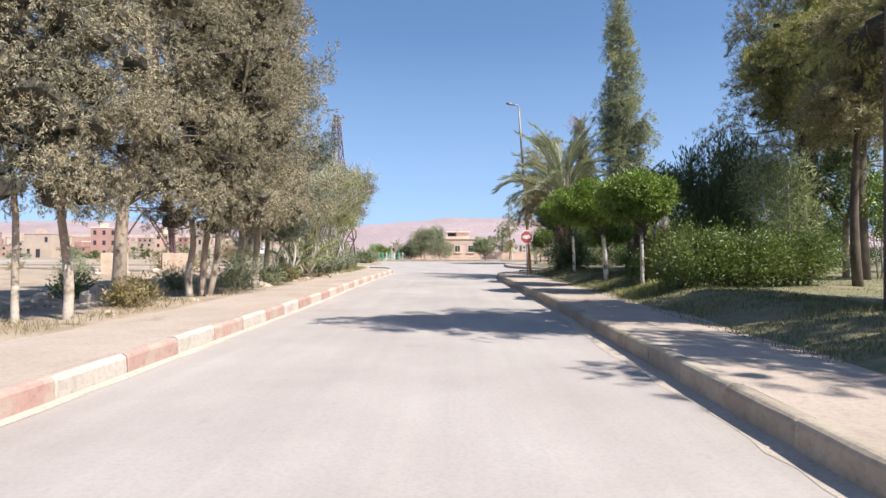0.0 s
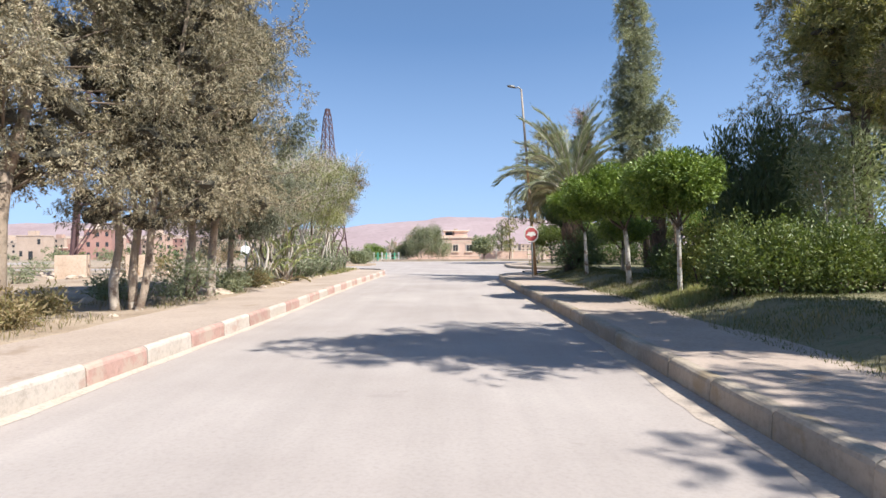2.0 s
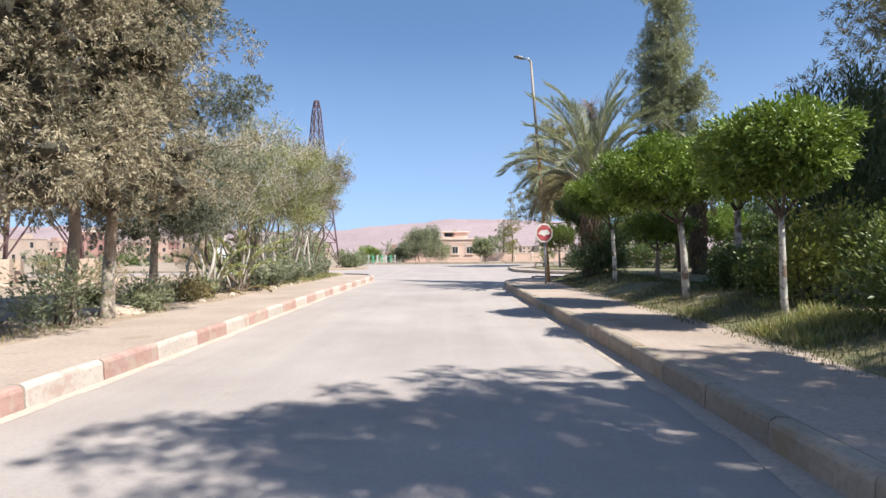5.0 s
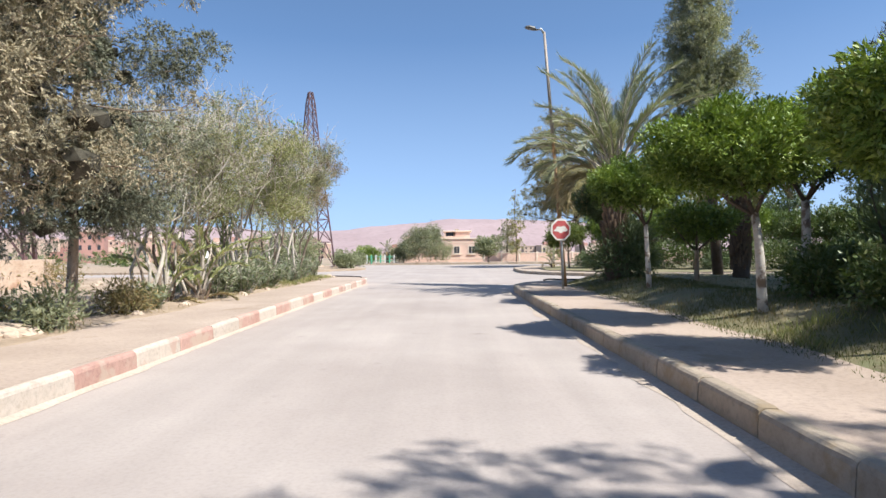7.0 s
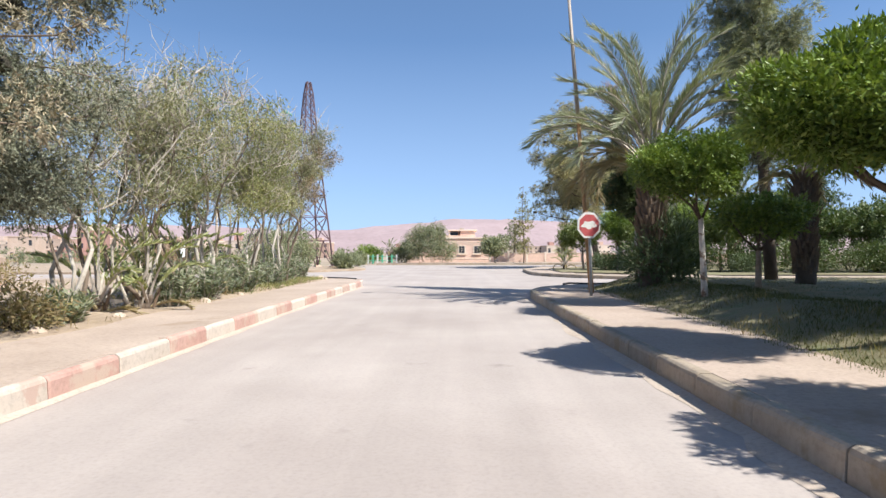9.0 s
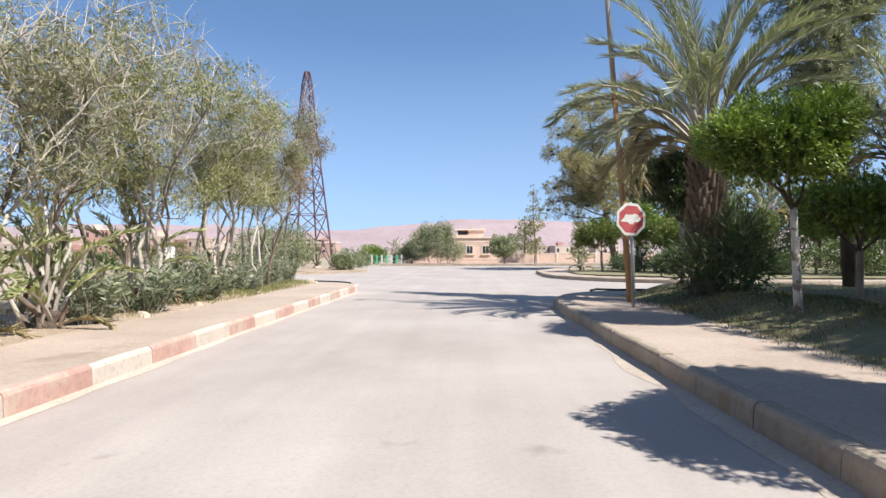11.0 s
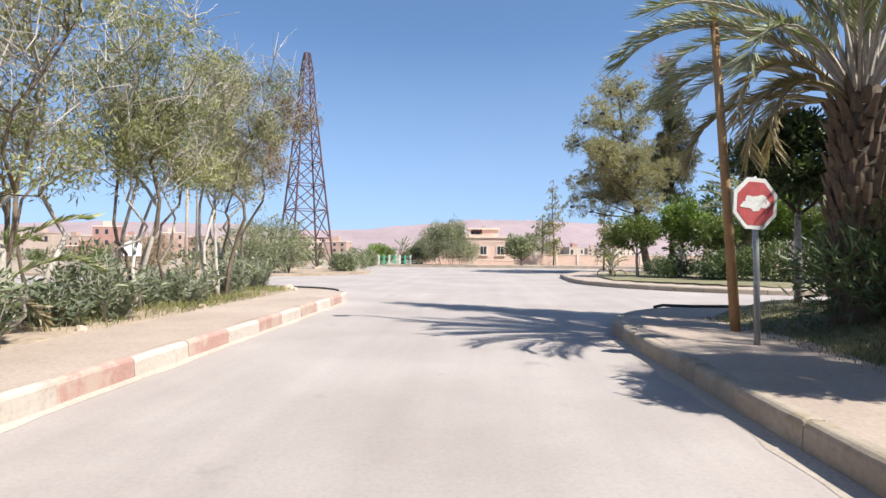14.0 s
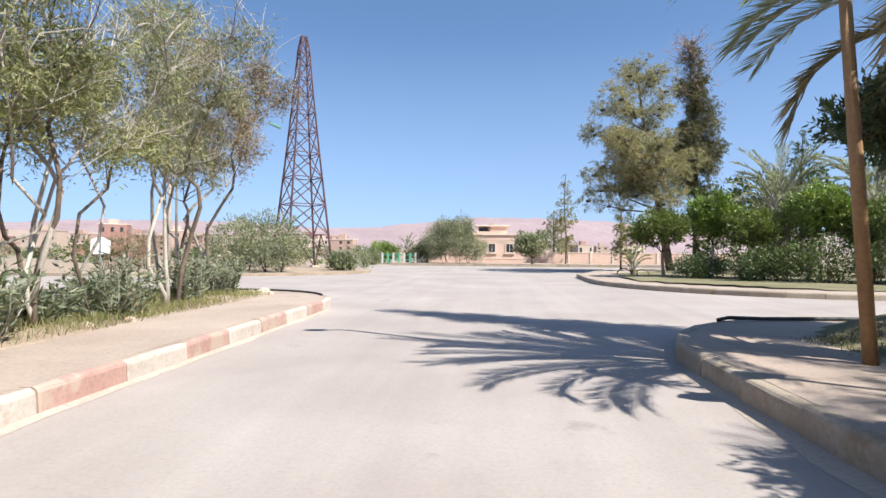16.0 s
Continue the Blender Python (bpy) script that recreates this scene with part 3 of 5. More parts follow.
def wattle(at, h, r, stems, seed, material=None, leaves=4800, spread=0.7, z0=None, leaf=0.095, limbs=9):
    rng = np.random.default_rng(seed)
    e = thing("wattle_tree", at, "thin many-stemmed wattle with sparse olive leaves and bare twigs", "tree", "roadside wattles")
    zc = z0 or h * 0.42
    tips = []
    for s in range(stems):
        a = 2 * math.pi * s / stems + rng.uniform(-0.5, 0.5)
        d = r * spread * rng.uniform(0.35, 1.0)
        foot = np.array((0.12 * math.cos(a), 0.12 * math.sin(a), -0.1))
        knee = np.array((d * 0.45 * math.cos(a), d * 0.45 * math.sin(a), zc * rng.uniform(0.7, 1.0)))
        tip = np.array((d * math.cos(a), d * math.sin(a), h * rng.uniform(0.8, 0.98)))
        g = Geo()
        w0 = rng.uniform(0.024, 0.044)
        g.tube(bent(rng, foot, knee, 5, 0.11), taper(w0 * 1.1, w0 * 0.75, 5), 7)
        main = bent(rng, knee, tip, 6, 0.1)
        g.tube(main, taper(w0 * 0.7, 0.008, 6), 6)
        for b in range(limbs):
            p = main[int(rng.integers(0, 6))]
            u = unit(rng, 1)[0]
            u[2] = abs(u[2]) * 0.8 + 0.35
            q = p + u * rng.uniform(0.5, 1.0) * r * 0.75
            q[2] = min(q[2], h)
            twig = bent(rng, p, q, 4, 0.07)
            g.tube(twig, taper(w0 * 0.33, 0.005, 4), 5)
            tips += [twig[2], twig[3], twig[4]]
        tips += list(main[2:])
        part("stem", g, M_TWIG if s % 3 else M_BARKB, e, smooth=True)
    tips = np.array([t for t in tips if t[2] > zc * 0.85])
    m = leaves // 8
    thick = rng.uniform(0.0, 1.0, len(tips)) ** 2.2
    c = tips[rng.choice(len(tips), m, p=thick / thick.sum())] + rng.normal(size=(m, 3)) * (0.17, 0.17, 0.17)
    o = unit(rng, m)
    o[:, 2] += 0.25
    pos, way = sprays(rng, c, o, 13, 0.07, 0.45, 0.6, 0.6)
    part("crown", leaf_mesh("crown", pos, way, leaf * 1.15, leaf * 0.21, rng), material or M_WATT, e)
    tw = Geo()
    for i in range(330):
        p = tips[int(rng.integers(0, len(tips)))]
        u = unit(rng, 1)[0]
        u[2] = abs(u[2]) + 0.2
        u *= rng.uniform(0.7, 1.35)
        tw.tube([p, p + u * 0.28, p + u * 0.55 + rng.normal(size=3) * 0.07], [0.009, 0.006, 0.003], 4)
    tagged(part("twiggery", tw, M_TWIG, e), kind="stuff")
    return e


def ball_tree(at, crown, radii, seed, leaves=9000, trunk=0.06, white=True, material=None, size=0.072, label="", group="clipped privet trees", category="tree"):
    """Clipped round-headed tree; crown is the head's centre from the foot."""
    rng = np.random.default_rng(seed)
    e = thing("privet_tree", at, label or "clipped round-headed privet tree with a whitewashed trunk", category, group)
    c = np.array(crown, float)
    fork = np.array((c[0] * 0.25, c[1] * 0.25, (c[2] - radii[2]) * 0.92))
    st = bent(rng, (0, 0, -0.15), fork, 4, 0.006)
    part("trunk", Geo().tube(st, taper(trunk * 1.2, trunk * 0.85, 4), 8), M_LIME if white else M_BARK, e, smooth=True)
    for k in range(4):
        a = 2 * math.pi * k / 4 + rng.uniform(-0.4, 0.4)
        q = c + np.array((math.cos(a) * radii[0] * 0.55, math.sin(a) * radii[1] * 0.55, -radii[2] * 0.1))
        part("limb", Geo().tube(bent(rng, fork - (0, 0, 0.05), q, 4, 0.04), taper(trunk * 0.5, 0.012, 4), 6), M_BARKD, e, smooth=True)
    blobs = [(c, tuple(0.8 * v for v in radii))]
    for k in range(22):
        d = unit(rng, 1)[0]
        d[2] = d[2] * 0.9 + 0.1
        s = rng.uniform(0.24, 0.46)
        blobs.append((c + d * np.array(radii) * rng.uniform(0.6, 0.72), tuple(s * v for v in radii)))
    m = leaves // 11
    cc, o = clumps(rng, blobs, m, 2.8)
    o = o + (0, 0, 0.3)
    pos, way = sprays(rng, cc, o, 11, size * 0.6, 0.2, 0.55, 0.9)
    part("crown", leaf_mesh("crown", pos, way, size * 1.25, size * 0.5, rng, flat=0.5), material or M_PRIV, e)
    return e


def shrub(name, at, blobs, seed, leaves, size, material, label, category="shrub", group="", wide=0.4, stems=7, up=0.3, spread=0.12, jitter=0.7, bark=None):
    rng = np.random.default_rng(seed)
    e = thing(name, at, label, category, group)
    for s in range(stems):
        b = blobs[s % len(blobs)]
        q = np.array(b[0]) + unit(rng, 1)[0] * np.array(b[1]) * 0.6
        f = np.array((b[0][0] * 0.7 + rng.uniform(-0.15, 0.15), b[0][1] * 0.7 + rng.uniform(-0.15, 0.15), -0.1))
        part("stem", Geo().tube(bent(rng, f, q, 4, 0.05), taper(0.028, 0.006, 4), 5), bark or M_BARKD, e, smooth=True)
    m = max(1, leaves // 10)
    cc, o = clumps(rng, blobs, m, 2.6)
    o = o + (0, 0, up)
    pos, way = sprays(rng, cc, o, 10, spread, 0.0, jitter, 0.8)
    part("foliage", leaf_mesh("foliage", pos, way, size, size * wide, rng), material, e)
    return e


def oleander(at, h, r, seed, canes=38):
    """Upright canes set with long narrow leaves."""
    rng = np.random.default_rng(seed)
    e = thing("oleander_bush", at, "dusty dark green oleander bush on dry soil", "shrub", "oleanders along the pavement")
    g, P, W = Geo(), [], []
    for i in range(canes):
        a, d = rng.uniform(0, 2 * math.pi), r * math.sqrt(rng.uniform())
        top = np.array((d * math.cos(a), d * math.sin(a), h * rng.uniform(0.55, 1.0) * (1 - 0.35 * d / r)))
        foot = top * (0.35, 0.35, 0) + (0, 0, -0.08)
        line = bent(rng, foot, top, 4, 0.04)
        g.tube(line, taper(0.011, 0.004, 4), 4)
        for k in range(25):
            f = rng.uniform(0.15, 1)
            p = foot + (top - foot) * f
            u = rng.normal(size=3) * 0.8
            u[2] = abs(u[2]) * 0.5 + 0.15
            P.append(p)
            W.append(u)
    tagged(part("cane_growth", g, M_TWIG, e), kind="stuff")
    part("foliage", leaf_mesh("foliage", np.array(P), np.array(W), 0.18, 0.037, rng), M_OLEA, e)
    return e


def frond(rng, root, a, tilt, length, droop):
    """The rib of a palm frond as points, from the root out and down."""
    pts, p = [np.array(root, float)], np.array(root, float)
    t = tilt
    n = 9
    for i in range(n):
        t -= droop * (0.4 + 1.3 * i / n) / n
        p = p + length / n * np.array((math.cos(t) * math.cos(a), math.cos(t) * math.sin(a), math.sin(t)))
        pts.append(p)
    return pts


def palm(at, z0, fronds, length, seed, trunk=0.33, label="", dry=8, skirt=0.6, offshoots=0, name="date_palm", leaflets=46, group=""):
    rng = np.random.default_rng(seed)
    e = thing(name, at, label or "stout date palm with grey-green fronds and a shaggy trunk", "palm tree", group)
    k = 8
    part("trunk", Geo().tube([(0.03 * math.sin(i), 0.03 * math.cos(2 * i), -0.2 + (z0 + 0.2) * i / k) for i in range(k + 1)], [trunk * (1.15 - 0.25 * i / k) * (0.7 if i == k else 1) for i in range(k + 1)], 12), M_BARKD, e, smooth=True)
    stubs = Geo()
    for i in range(int(170 * skirt * z0 / 3)):
        a, f = i * 2.39996, (i + 0.5) / max(1, int(170 * skirt * z0 / 3))
        z = z0 * (0.08 + 0.86 * f)
        rad, out = trunk * (1.12 - 0.22 * f), 0.25 + 0.45 * f * f + rng.uniform(-0.08, 0.12)
        side = np.array((-math.sin(a), math.cos(a), 0)) * rng.uniform(0.07, 0.1) * trunk / 0.33
        u = np.array((out * math.cos(a), out * math.sin(a), 1.0)) * rng.uniform(0.14, 0.42)
        n = np.array((math.cos(a), math.sin(a), 0))
        p = n * rad * 0.9 + (0, 0, z)
        stubs.add([p - side, p + side, p + n * 0.07, p + u - side * 0.45, p + u + side * 0.45, p + u + n * 0.035], [(0, 1, 4, 3), (1, 2, 5, 4), (2, 0, 3, 5), (3, 4, 5)])
    tagged(part("shag", stubs, M_BOOT, e), kind="stuff")
    for i in range(fronds):
        f = (i + 0.5) / fronds
        a = i * 2.39996 + rng.uniform(-0.2, 0.2)
        is_dry = i < dry
        low = leaflets > 100 and i < dry + 7
        if low:
            a = math.pi + rng.uniform(-1.5, 1.2)
        tilt = radians((26 if is_dry else 38) + 20 * rng.uniform()) if is_dry or low else radians((30 + 60 * f ** 0.8 if trunk > 0.15 else 52 + 36 * f) + rng.uniform(-8, 8))
        ln = length * rng.uniform(0.85, 1.08) * (0.62 if is_dry else 0.86 if low else 0.66 + 0.34 * f)
        root = (trunk * 0.5 * math.cos(a), trunk * 0.5 * math.sin(a), z0 - 0.25 + 0.45 * f)
        pts = frond(rng, root, a, tilt, ln, radians((105 if is_dry else 84 if low else 38 + 44 * (1 - f)) + rng.uniform(0, 26)))
        rib = Geo().tube(pts, taper(0.034, 0.006, 9), 4)
        fr = part("frond", rib, M_TWIG if not is_dry else M_PALMD, e)
        P, W = [], []
        for s in range(leaflets):
            u = 0.26 + 0.74 * s / leaflets
            j = min(8, int(u * 9))
            v = u * 9 - j
            p = pts[j] * (1 - v) + pts[j + 1] * v
            d = pts[j + 1] - pts[j]
            d = d / np.linalg.norm(d)
            sd = np.cross(d, (0, 0, 1.0))
            sd /= np.linalg.norm(sd) + 1e-6
            upv = np.cross(sd, d)
            for sgn in (-1, 1):
                P.append(p)
                W.append(d * 1.1 + sd * sgn * 0.62 + upv * 0.22 + rng.normal(size=3) * 0.12)
        ll = (0.36 if leaflets > 100 else 0.42) * length / 3.6
        part("blade", leaf_mesh("blade", np.array(P), np.array(W), ll, 0.019 if leaflets > 60 else 0.03 if leaflets > 40 else 0.042, rng, 0.6), M_PALMD if is_dry else M_PALM if trunk > 0.15 else M_SAPL, fr)
    return e


def conifer(at, h, r, z0, seed, material, label, tiers=14, leaves=11000, shape=1.0, trunk=0.2, name="pine_tree", size=(0.24, 0.05), gaps=0.5, droop=0.15, lean=(0, 0), full=0.75, group="", plump=1.0, fuzz=16, core=0.0, sweep=0.0, blunt=0.8, bare=0, bias=0.0):
    """Tall conifer: tiers of limbs that carry clumps of needles; shape 1 tapers to a point, 0 is a round head."""
    rng = np.random.default_rng(seed)
    e = thing(name, at, label, "tree", group)
    top = np.array((lean[0], lean[1], h))
    tr = bent(rng, (0, 0, -0.2), top, 8, 0.008)
    part("trunk", Geo().tube(tr, taper(trunk, 0.025, 8), 9), M_BARKD, e, smooth=True)
    lm, blobs = Geo(), []
    for i in range(tiers):
        f = (i + rng.uniform(0.1, 0.9)) / tiers
        z = z0 + (h - z0) * f
        base = np.array((top[0] * z / h, top[1] * z / h, z))
        if shape >= 0.5:
            w = r * (1 - f * 0.88) ** blunt * (0.55 + 0.45 * min(1, f * 5))
        else:
            w = r * math.sqrt(max(0.05, 1 - (2 * f - 0.9) ** 2 * 0.95))
        for b in range(4):
            if rng.uniform() < gaps * 0.35:
                continue
            a = rng.uniform(0, 2 * math.pi)
            ww = w * rng.uniform(0.65, 1.08)
            q = base + np.array((ww * full * math.cos(a), ww * full * math.sin(a), w * rng.uniform(-0.05, 0.35) + sweep * ww * rng.uniform(0.5, 1.1)))
            q[0] -= bias * w * (1 - f)
            lm.tube(bent(rng, base, q, 4, 0.05), taper(max(0.02, trunk * 0.28 * (1 - f)), 0.01, 4), 5)
            for f2, k in ((1.0, 0.27), (0.74, 0.24), (0.45, 0.22)):
                off = rng.normal(size=3) * (0.1 * ww, 0.1 * ww, 0.05 * ww)
                blobs.append((base * (1 - f2) + q * f2 + off, (ww * k, ww * k, max(0.2, w * 0.17) * plump)))
    tagged(part("branchwork", lm, M_BARKD, e, smooth=True), kind="stuff")
    # added dark lumps that stop light passing through the crown
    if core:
        tagged(part("inner_growth", inner_growth(rng, blobs, core), M_INNER, e), "dark lumps added inside the crown to block light", kind="stuff")
    if bare:
        g = Geo()
        for i in range(bare):
            c, s = blobs[int(len(blobs) * rng.uniform(0.35, 1.0) ** 0.6) - 1]
            p = np.array(c)
            u = unit(rng, 1)[0] * (1, 1, 0.5) + (0, 0, 0.55)
            q = p + u * rng.uniform(0.8, 1.7)
            g.tube(bent(rng, p, q, 3, 0.08), taper(0.022, 0.008, 3), 4)
            for _ in range(3):
                m = p + (q - p) * rng.uniform(0.4, 0.9)
                g.tube([m, m + unit(rng, 1)[0] * 0.4 + (0, 0, 0.15)], [0.012, 0.006], 4)
        tagged(part("dead_twiggery", g, M_TWIGR, e), "bare pinkish-brown dead twigs", kind="stuff")
    cc, o = clumps(rng, blobs, leaves // 10, 3.0)
    pos, way = plumes(rng, cc, o, fuzz, size[0] * 0.95, size[0] * 0.15, 0.75 - droop)
    part("crown", leaf_mesh("crown", pos, way, size[0] * 0.5, size[1] * 0.55, rng, needles=True), material, e)
    return e


def grass(name, area, n, height, material, label, surf, seed, patches=1.0):
    rng = np.random.default_rng(seed)
    x0, x1, y0, y1 = area
    P = []
    while len(P) < n:
        x, y = rng.uniform(x0, x1), rng.uniform(y0, y1)
        if noise.noise(Vector((x * 0.8, y * 0.8, seed))) * 0.5 + 0.5 > 1 - patches * rng.uniform(0.6, 1.0):
            P.append((x, y, surf(x, y) - 0.01))
    P = np.array(P)
    W = rng.normal(size=(len(P), 3)) * 0.42
    W[:, 2] = 1.0
    ob = part(name, leaf_mesh(name, P, W, height, min(0.012, height * 0.11), rng, 0.1), material, None)
    return tagged(ob, label, "grass", kind="stuff")


# left side: junipers along the pavement
LZ = KZ - 0.02
juniper((-6.25, 8.45, LZ), 5.6, 1.1, 2.0, 11, (-0.25, 0.1), trunk=0.055, sprays_n=7000, white=0.7)
juniper((-6.0, 9.2, LZ), 7.2, 1.6, 2.0, 12, (-0.35, 0.2), trunk=0.075, sprays_n=14000)
juniper((-6.3, 11.05, LZ), 8.8, 2.1, 1.9, 13, (0.15, 0.4), trunk=0.135, sprays_n=24000, white=0.0)
juniper((-6.1, 13.8, LZ), 8.4, 1.8, 1.65, 14, (-0.05, 0.0), trunk=0.085, sprays_n=15000, white=0.9)
juniper((-5.88, 13.95, LZ), 8.8, 1.75, 1.9, 15, (0.4, 0.1), trunk=0.085, sprays_n=14000, white=0.5)
juniper((-5.68, 13.7, LZ), 8.2, 1.6, 2.5, 16, (0.95, 0.3), trunk=0.075, sprays_n=13000, white=0.5)
juniper((-5.95, 16.5, LZ), 8.4, 1.7, 1.9, 17, (-0.1, 0.1), trunk=0.11, sprays_n=19000, white=1.0)
juniper((-5.75, 17.2, LZ), 9.2, 2.0, 2.3, 18, (0.35, 0.1), trunk=0.11, sprays_n=25000, white=1.1)
juniper((-6.25, 19.7, LZ), 7.8, 1.5, 1.6, 19, (0.2, -0.1), M_JUNID, 0.095, 38000, 0.8, crown_lean=(0.1, -0.1), core=0.6)

# wattles further on
wattle((-6.3, 22.2, LZ), 4.35, 1.4, 5, 31, M_WATTG)
wattle((-5.9, 23.6, LZ), 4.4, 1.5, 6, 32, M_WATTG)
wattle((-6.6, 25.2, LZ), 4.8, 1.7, 5, 33)
wattle((-6.0, 26.8, LZ), 5.3, 1.8, 6, 34, leaves=6000, leaf=0.105)
wattle((-6.9, 28.4, LZ), 5.3, 1.6, 4, 35, M_WATTG)
wattle((-6.0, 29.8, LZ), 5.2, 1.6, 5, 36, leaves=7000, leaf=0.1, z0=2.7)
wattle((-6.6, 31.6, LZ), 5.2, 1.6, 3, 37, M_WATT, z0=2.8, leaves=6500)
wattle((-6.1, 33.4, LZ), 5.9, 1.5, 3, 38, M_WATTG, z0=2.7, leaves=6500)
wattle((-7.0, 35.0, LZ), 6.0, 1.4, 3, 39, M_WATTG, z0=2.8)
wattle((-6.45, 36.2, LZ), 6.5, 1.5, 2, 40, M_WATTD, spread=0.6, leaves=9500, z0=2.9, limbs=13)

for i, (x, y, h, r) in enumerate([(-6.0, 21.6, 0.7, 0.5), (-5.8, 24.6, 1.3, 0.65), (-5.7, 26.0, 1.2, 0.65), (-6.1, 27.9, 0.8, 0.5), (-5.9, 28.9, 1.25, 0.75),
                                  (-6.2, 30.2, 0.75, 0.5), (-6.0, 31.5, 1.35, 0.75), (-6.9, 32.8, 0.8, 0.5), (-6.3, 34.2, 1.3, 0.7), (-6.3, 36.0, 1.25, 0.55)]):
    oleander((x, y, LZ), h, r, 60 + i)
for i, (x, y, h, r) in enumerate([(-7.3, 26.4, 1.1, 0.7), (-6.7, 29.3, 1.4, 0.7)]):
    oleander((x, y, LZ), h, r, 560 + i)
palm((-6.2, 22.9, LZ), 0.25, 11, 1.75, 81, 0.09, "young palm tuft growing among roadside bushes", 3, 0.2, name="palm_sapling", leaflets=26)
palm((-6.65, 27.3, LZ), 0.45, 12, 2.0, 82, 0.11, "young palm tuft growing among roadside bushes", 3, 0.2, name="palm_sapling", leaflets=26)
palm((-5.75, 23.7, LZ), 0.3, 12, 1.8, 84, 0.09, "young palm tuft growing among roadside bushes", 2, 0.2, name="palm_sapling", leaflets=26)

# right side: hedge, clipped trees, palm, tall trees behind
def gz(x, y):
    return right_height(x, y) - 0.02


def at_garden(x, y):
    return (x, y, gz(x, y))


for i, (x, y, r) in enumerate([(5.75, 16.2, 0.62), (5.4, 13.55, 0.8), (6.6, 13.75, 0.85), (7.8, 14.1, 0.85)]):
    k = 0.76 if i else 0.9
    shrub("hedge_bush", at_garden(x, y), [((0, 0, 0.72 * k), (r, r * 0.9, 0.68 * k)), ((-0.3, 0.1, 0.5), (r * 0.75, r * 0.7, 0.45)), ((0.3, -0.1, 1.0 * k), (r * 0.6, r * 0.6, 0.45)), ((-0.45 * r, 0.2, 1.25 * k), (0.22, 0.2, 0.28)),
          ((0.1, -0.3, 1.35 * k), (0.2, 0.22, 0.26)), ((0.6 * r, 0.1, 1.2 * k), (0.25, 0.2, 0.3)), ((0.3 * r, -0.2, 1.5 * k), (0.1, 0.1, 0.32)), ((-0.2 * r, 0.25, 1.55 * k), (0.12, 0.1, 0.3)), ((-0.85 * r, 0.0, 1.2 * k), (0.12, 0.14, 0.3)), ((0.9 * r, -0.2, 1.05 * k), (0.14, 0.12, 0.35)), ((-0.7 * r, -0.4, 0.8 * k), (0.3, 0.3, 0.4))], 101 + 60 * i, 11000 if i else 6500, 0.075, M_GOLD if i == 0 else M_HEDGEL,
          "chest-high leafy hedge bush in part shade", "hedge", "hedge bushes", stems=9, wide=0.42, up=0.6)
for i, (x, y) in enumerate([(7.2, 22.2), (9.8, 22.4), (11.8, 18.6), (11.6, 25.4)]):
    ball_tree(at_garden(x, y), (0, 0, 3.0), (1.8, 1.7, 1.0), 330 + i, 9000 if i == 0 else 5500, 0.09, i == 0, M_DARKL, 0.1, "round-headed garden tree with dense dark leaves")
ball_tree(at_garden(4.75, 15.5), (-0.2, 0, 2.25), (1.2, 1.2, 0.74), 102, 28000, 0.045, size=0.066)
ball_tree(at_garden(4.65, 18.8), (-0.5, 0, 2.4), (1.42, 1.45, 0.8), 103, 40000, 0.064, size=0.066)
ball_tree(at_garden(4.75, 24.4), (-0.3, 0, 2.5), (1.15, 1.15, 0.84), 104, 30000, 0.055, size=0.066)
palm(at_garden(5.0, 28.4), 3.15, 46, 3.85, 105, 0.32, dry=6, leaflets=125, skirt=1.0)
shrub("palm_offshoot_bush", at_garden(5.1, 28.1), [((0, 0, 0.55), (0.95, 0.9, 0.6)), ((0.25, 0.2, 1.1), (0.65, 0.6, 0.7)), ((0.4, -0.3, 0.9), (0.5, 0.5, 0.75))], 106, 4200, 0.24, M_DARKL, "dark thicket of suckers round the palm foot", "shrub", wide=0.14, up=0.5)
ball_tree(at_garden(5.15, 30.3), (0, 0, 2.4), (1.2, 1.15, 0.74), 107, 14000, 0.06, True, M_DARKL, 0.09, "dense dark green clipped laurel tree")
shrub("laurel_bush", at_garden(8.4, 19.9), [((0, 0, 1.5), (1.25, 1.2, 1.4)), ((-0.9, 0, 3.2), (0.2, 0.22, 1.0)), ((-0.5, 0.3, 3.5), (0.22, 0.25, 1.0)), ((0.0, -0.2, 3.4), (0.28, 0.3, 1.1)), ((0.5, 0.2, 3.7), (0.3, 0.3, 0.9)), ((0.9, 0, 3.3), (0.3, 0.35, 1.1)), ((-1.2, 0.2, 2.7), (0.2, 0.2, 0.7))], 108, 12000, 0.2, M_DARKL, "tall dark shrub with upright leafy shoots", "shrub", wide=0.2, up=1.5, spread=0.16, jitter=0.45)
shrub("flowering_shrub", at_garden(8.75, 16.8), [((0, 0, 2.5), (0.9, 0.9, 0.9)), ((0.5, 0.2, 1.7), (0.8, 0.8, 0.8)), ((-0.5, 0, 3.1), (0.4, 0.4, 0.4)), ((0.4, -0.2, 3.2), (0.45, 0.4, 0.4))], 109, 4200, 0.16, M_SHRUBP, "tall grey-green shrub with pale leaf tips", "shrub", wide=0.24, up=0.7, spread=0.16, bark=M_TWIG)
shrub("flowering_shrub", at_garden(12.6, 18.2), [((0, 0, 2.3), (1.3, 1.3, 1.0)), ((0.8, 0.3, 1.8), (0.9, 0.9, 0.8))], 110, 6000, 0.12, M_PRIV, "light green bushy young tree in the garden", "shrub", wide=0.4, bark=M_TWIG)
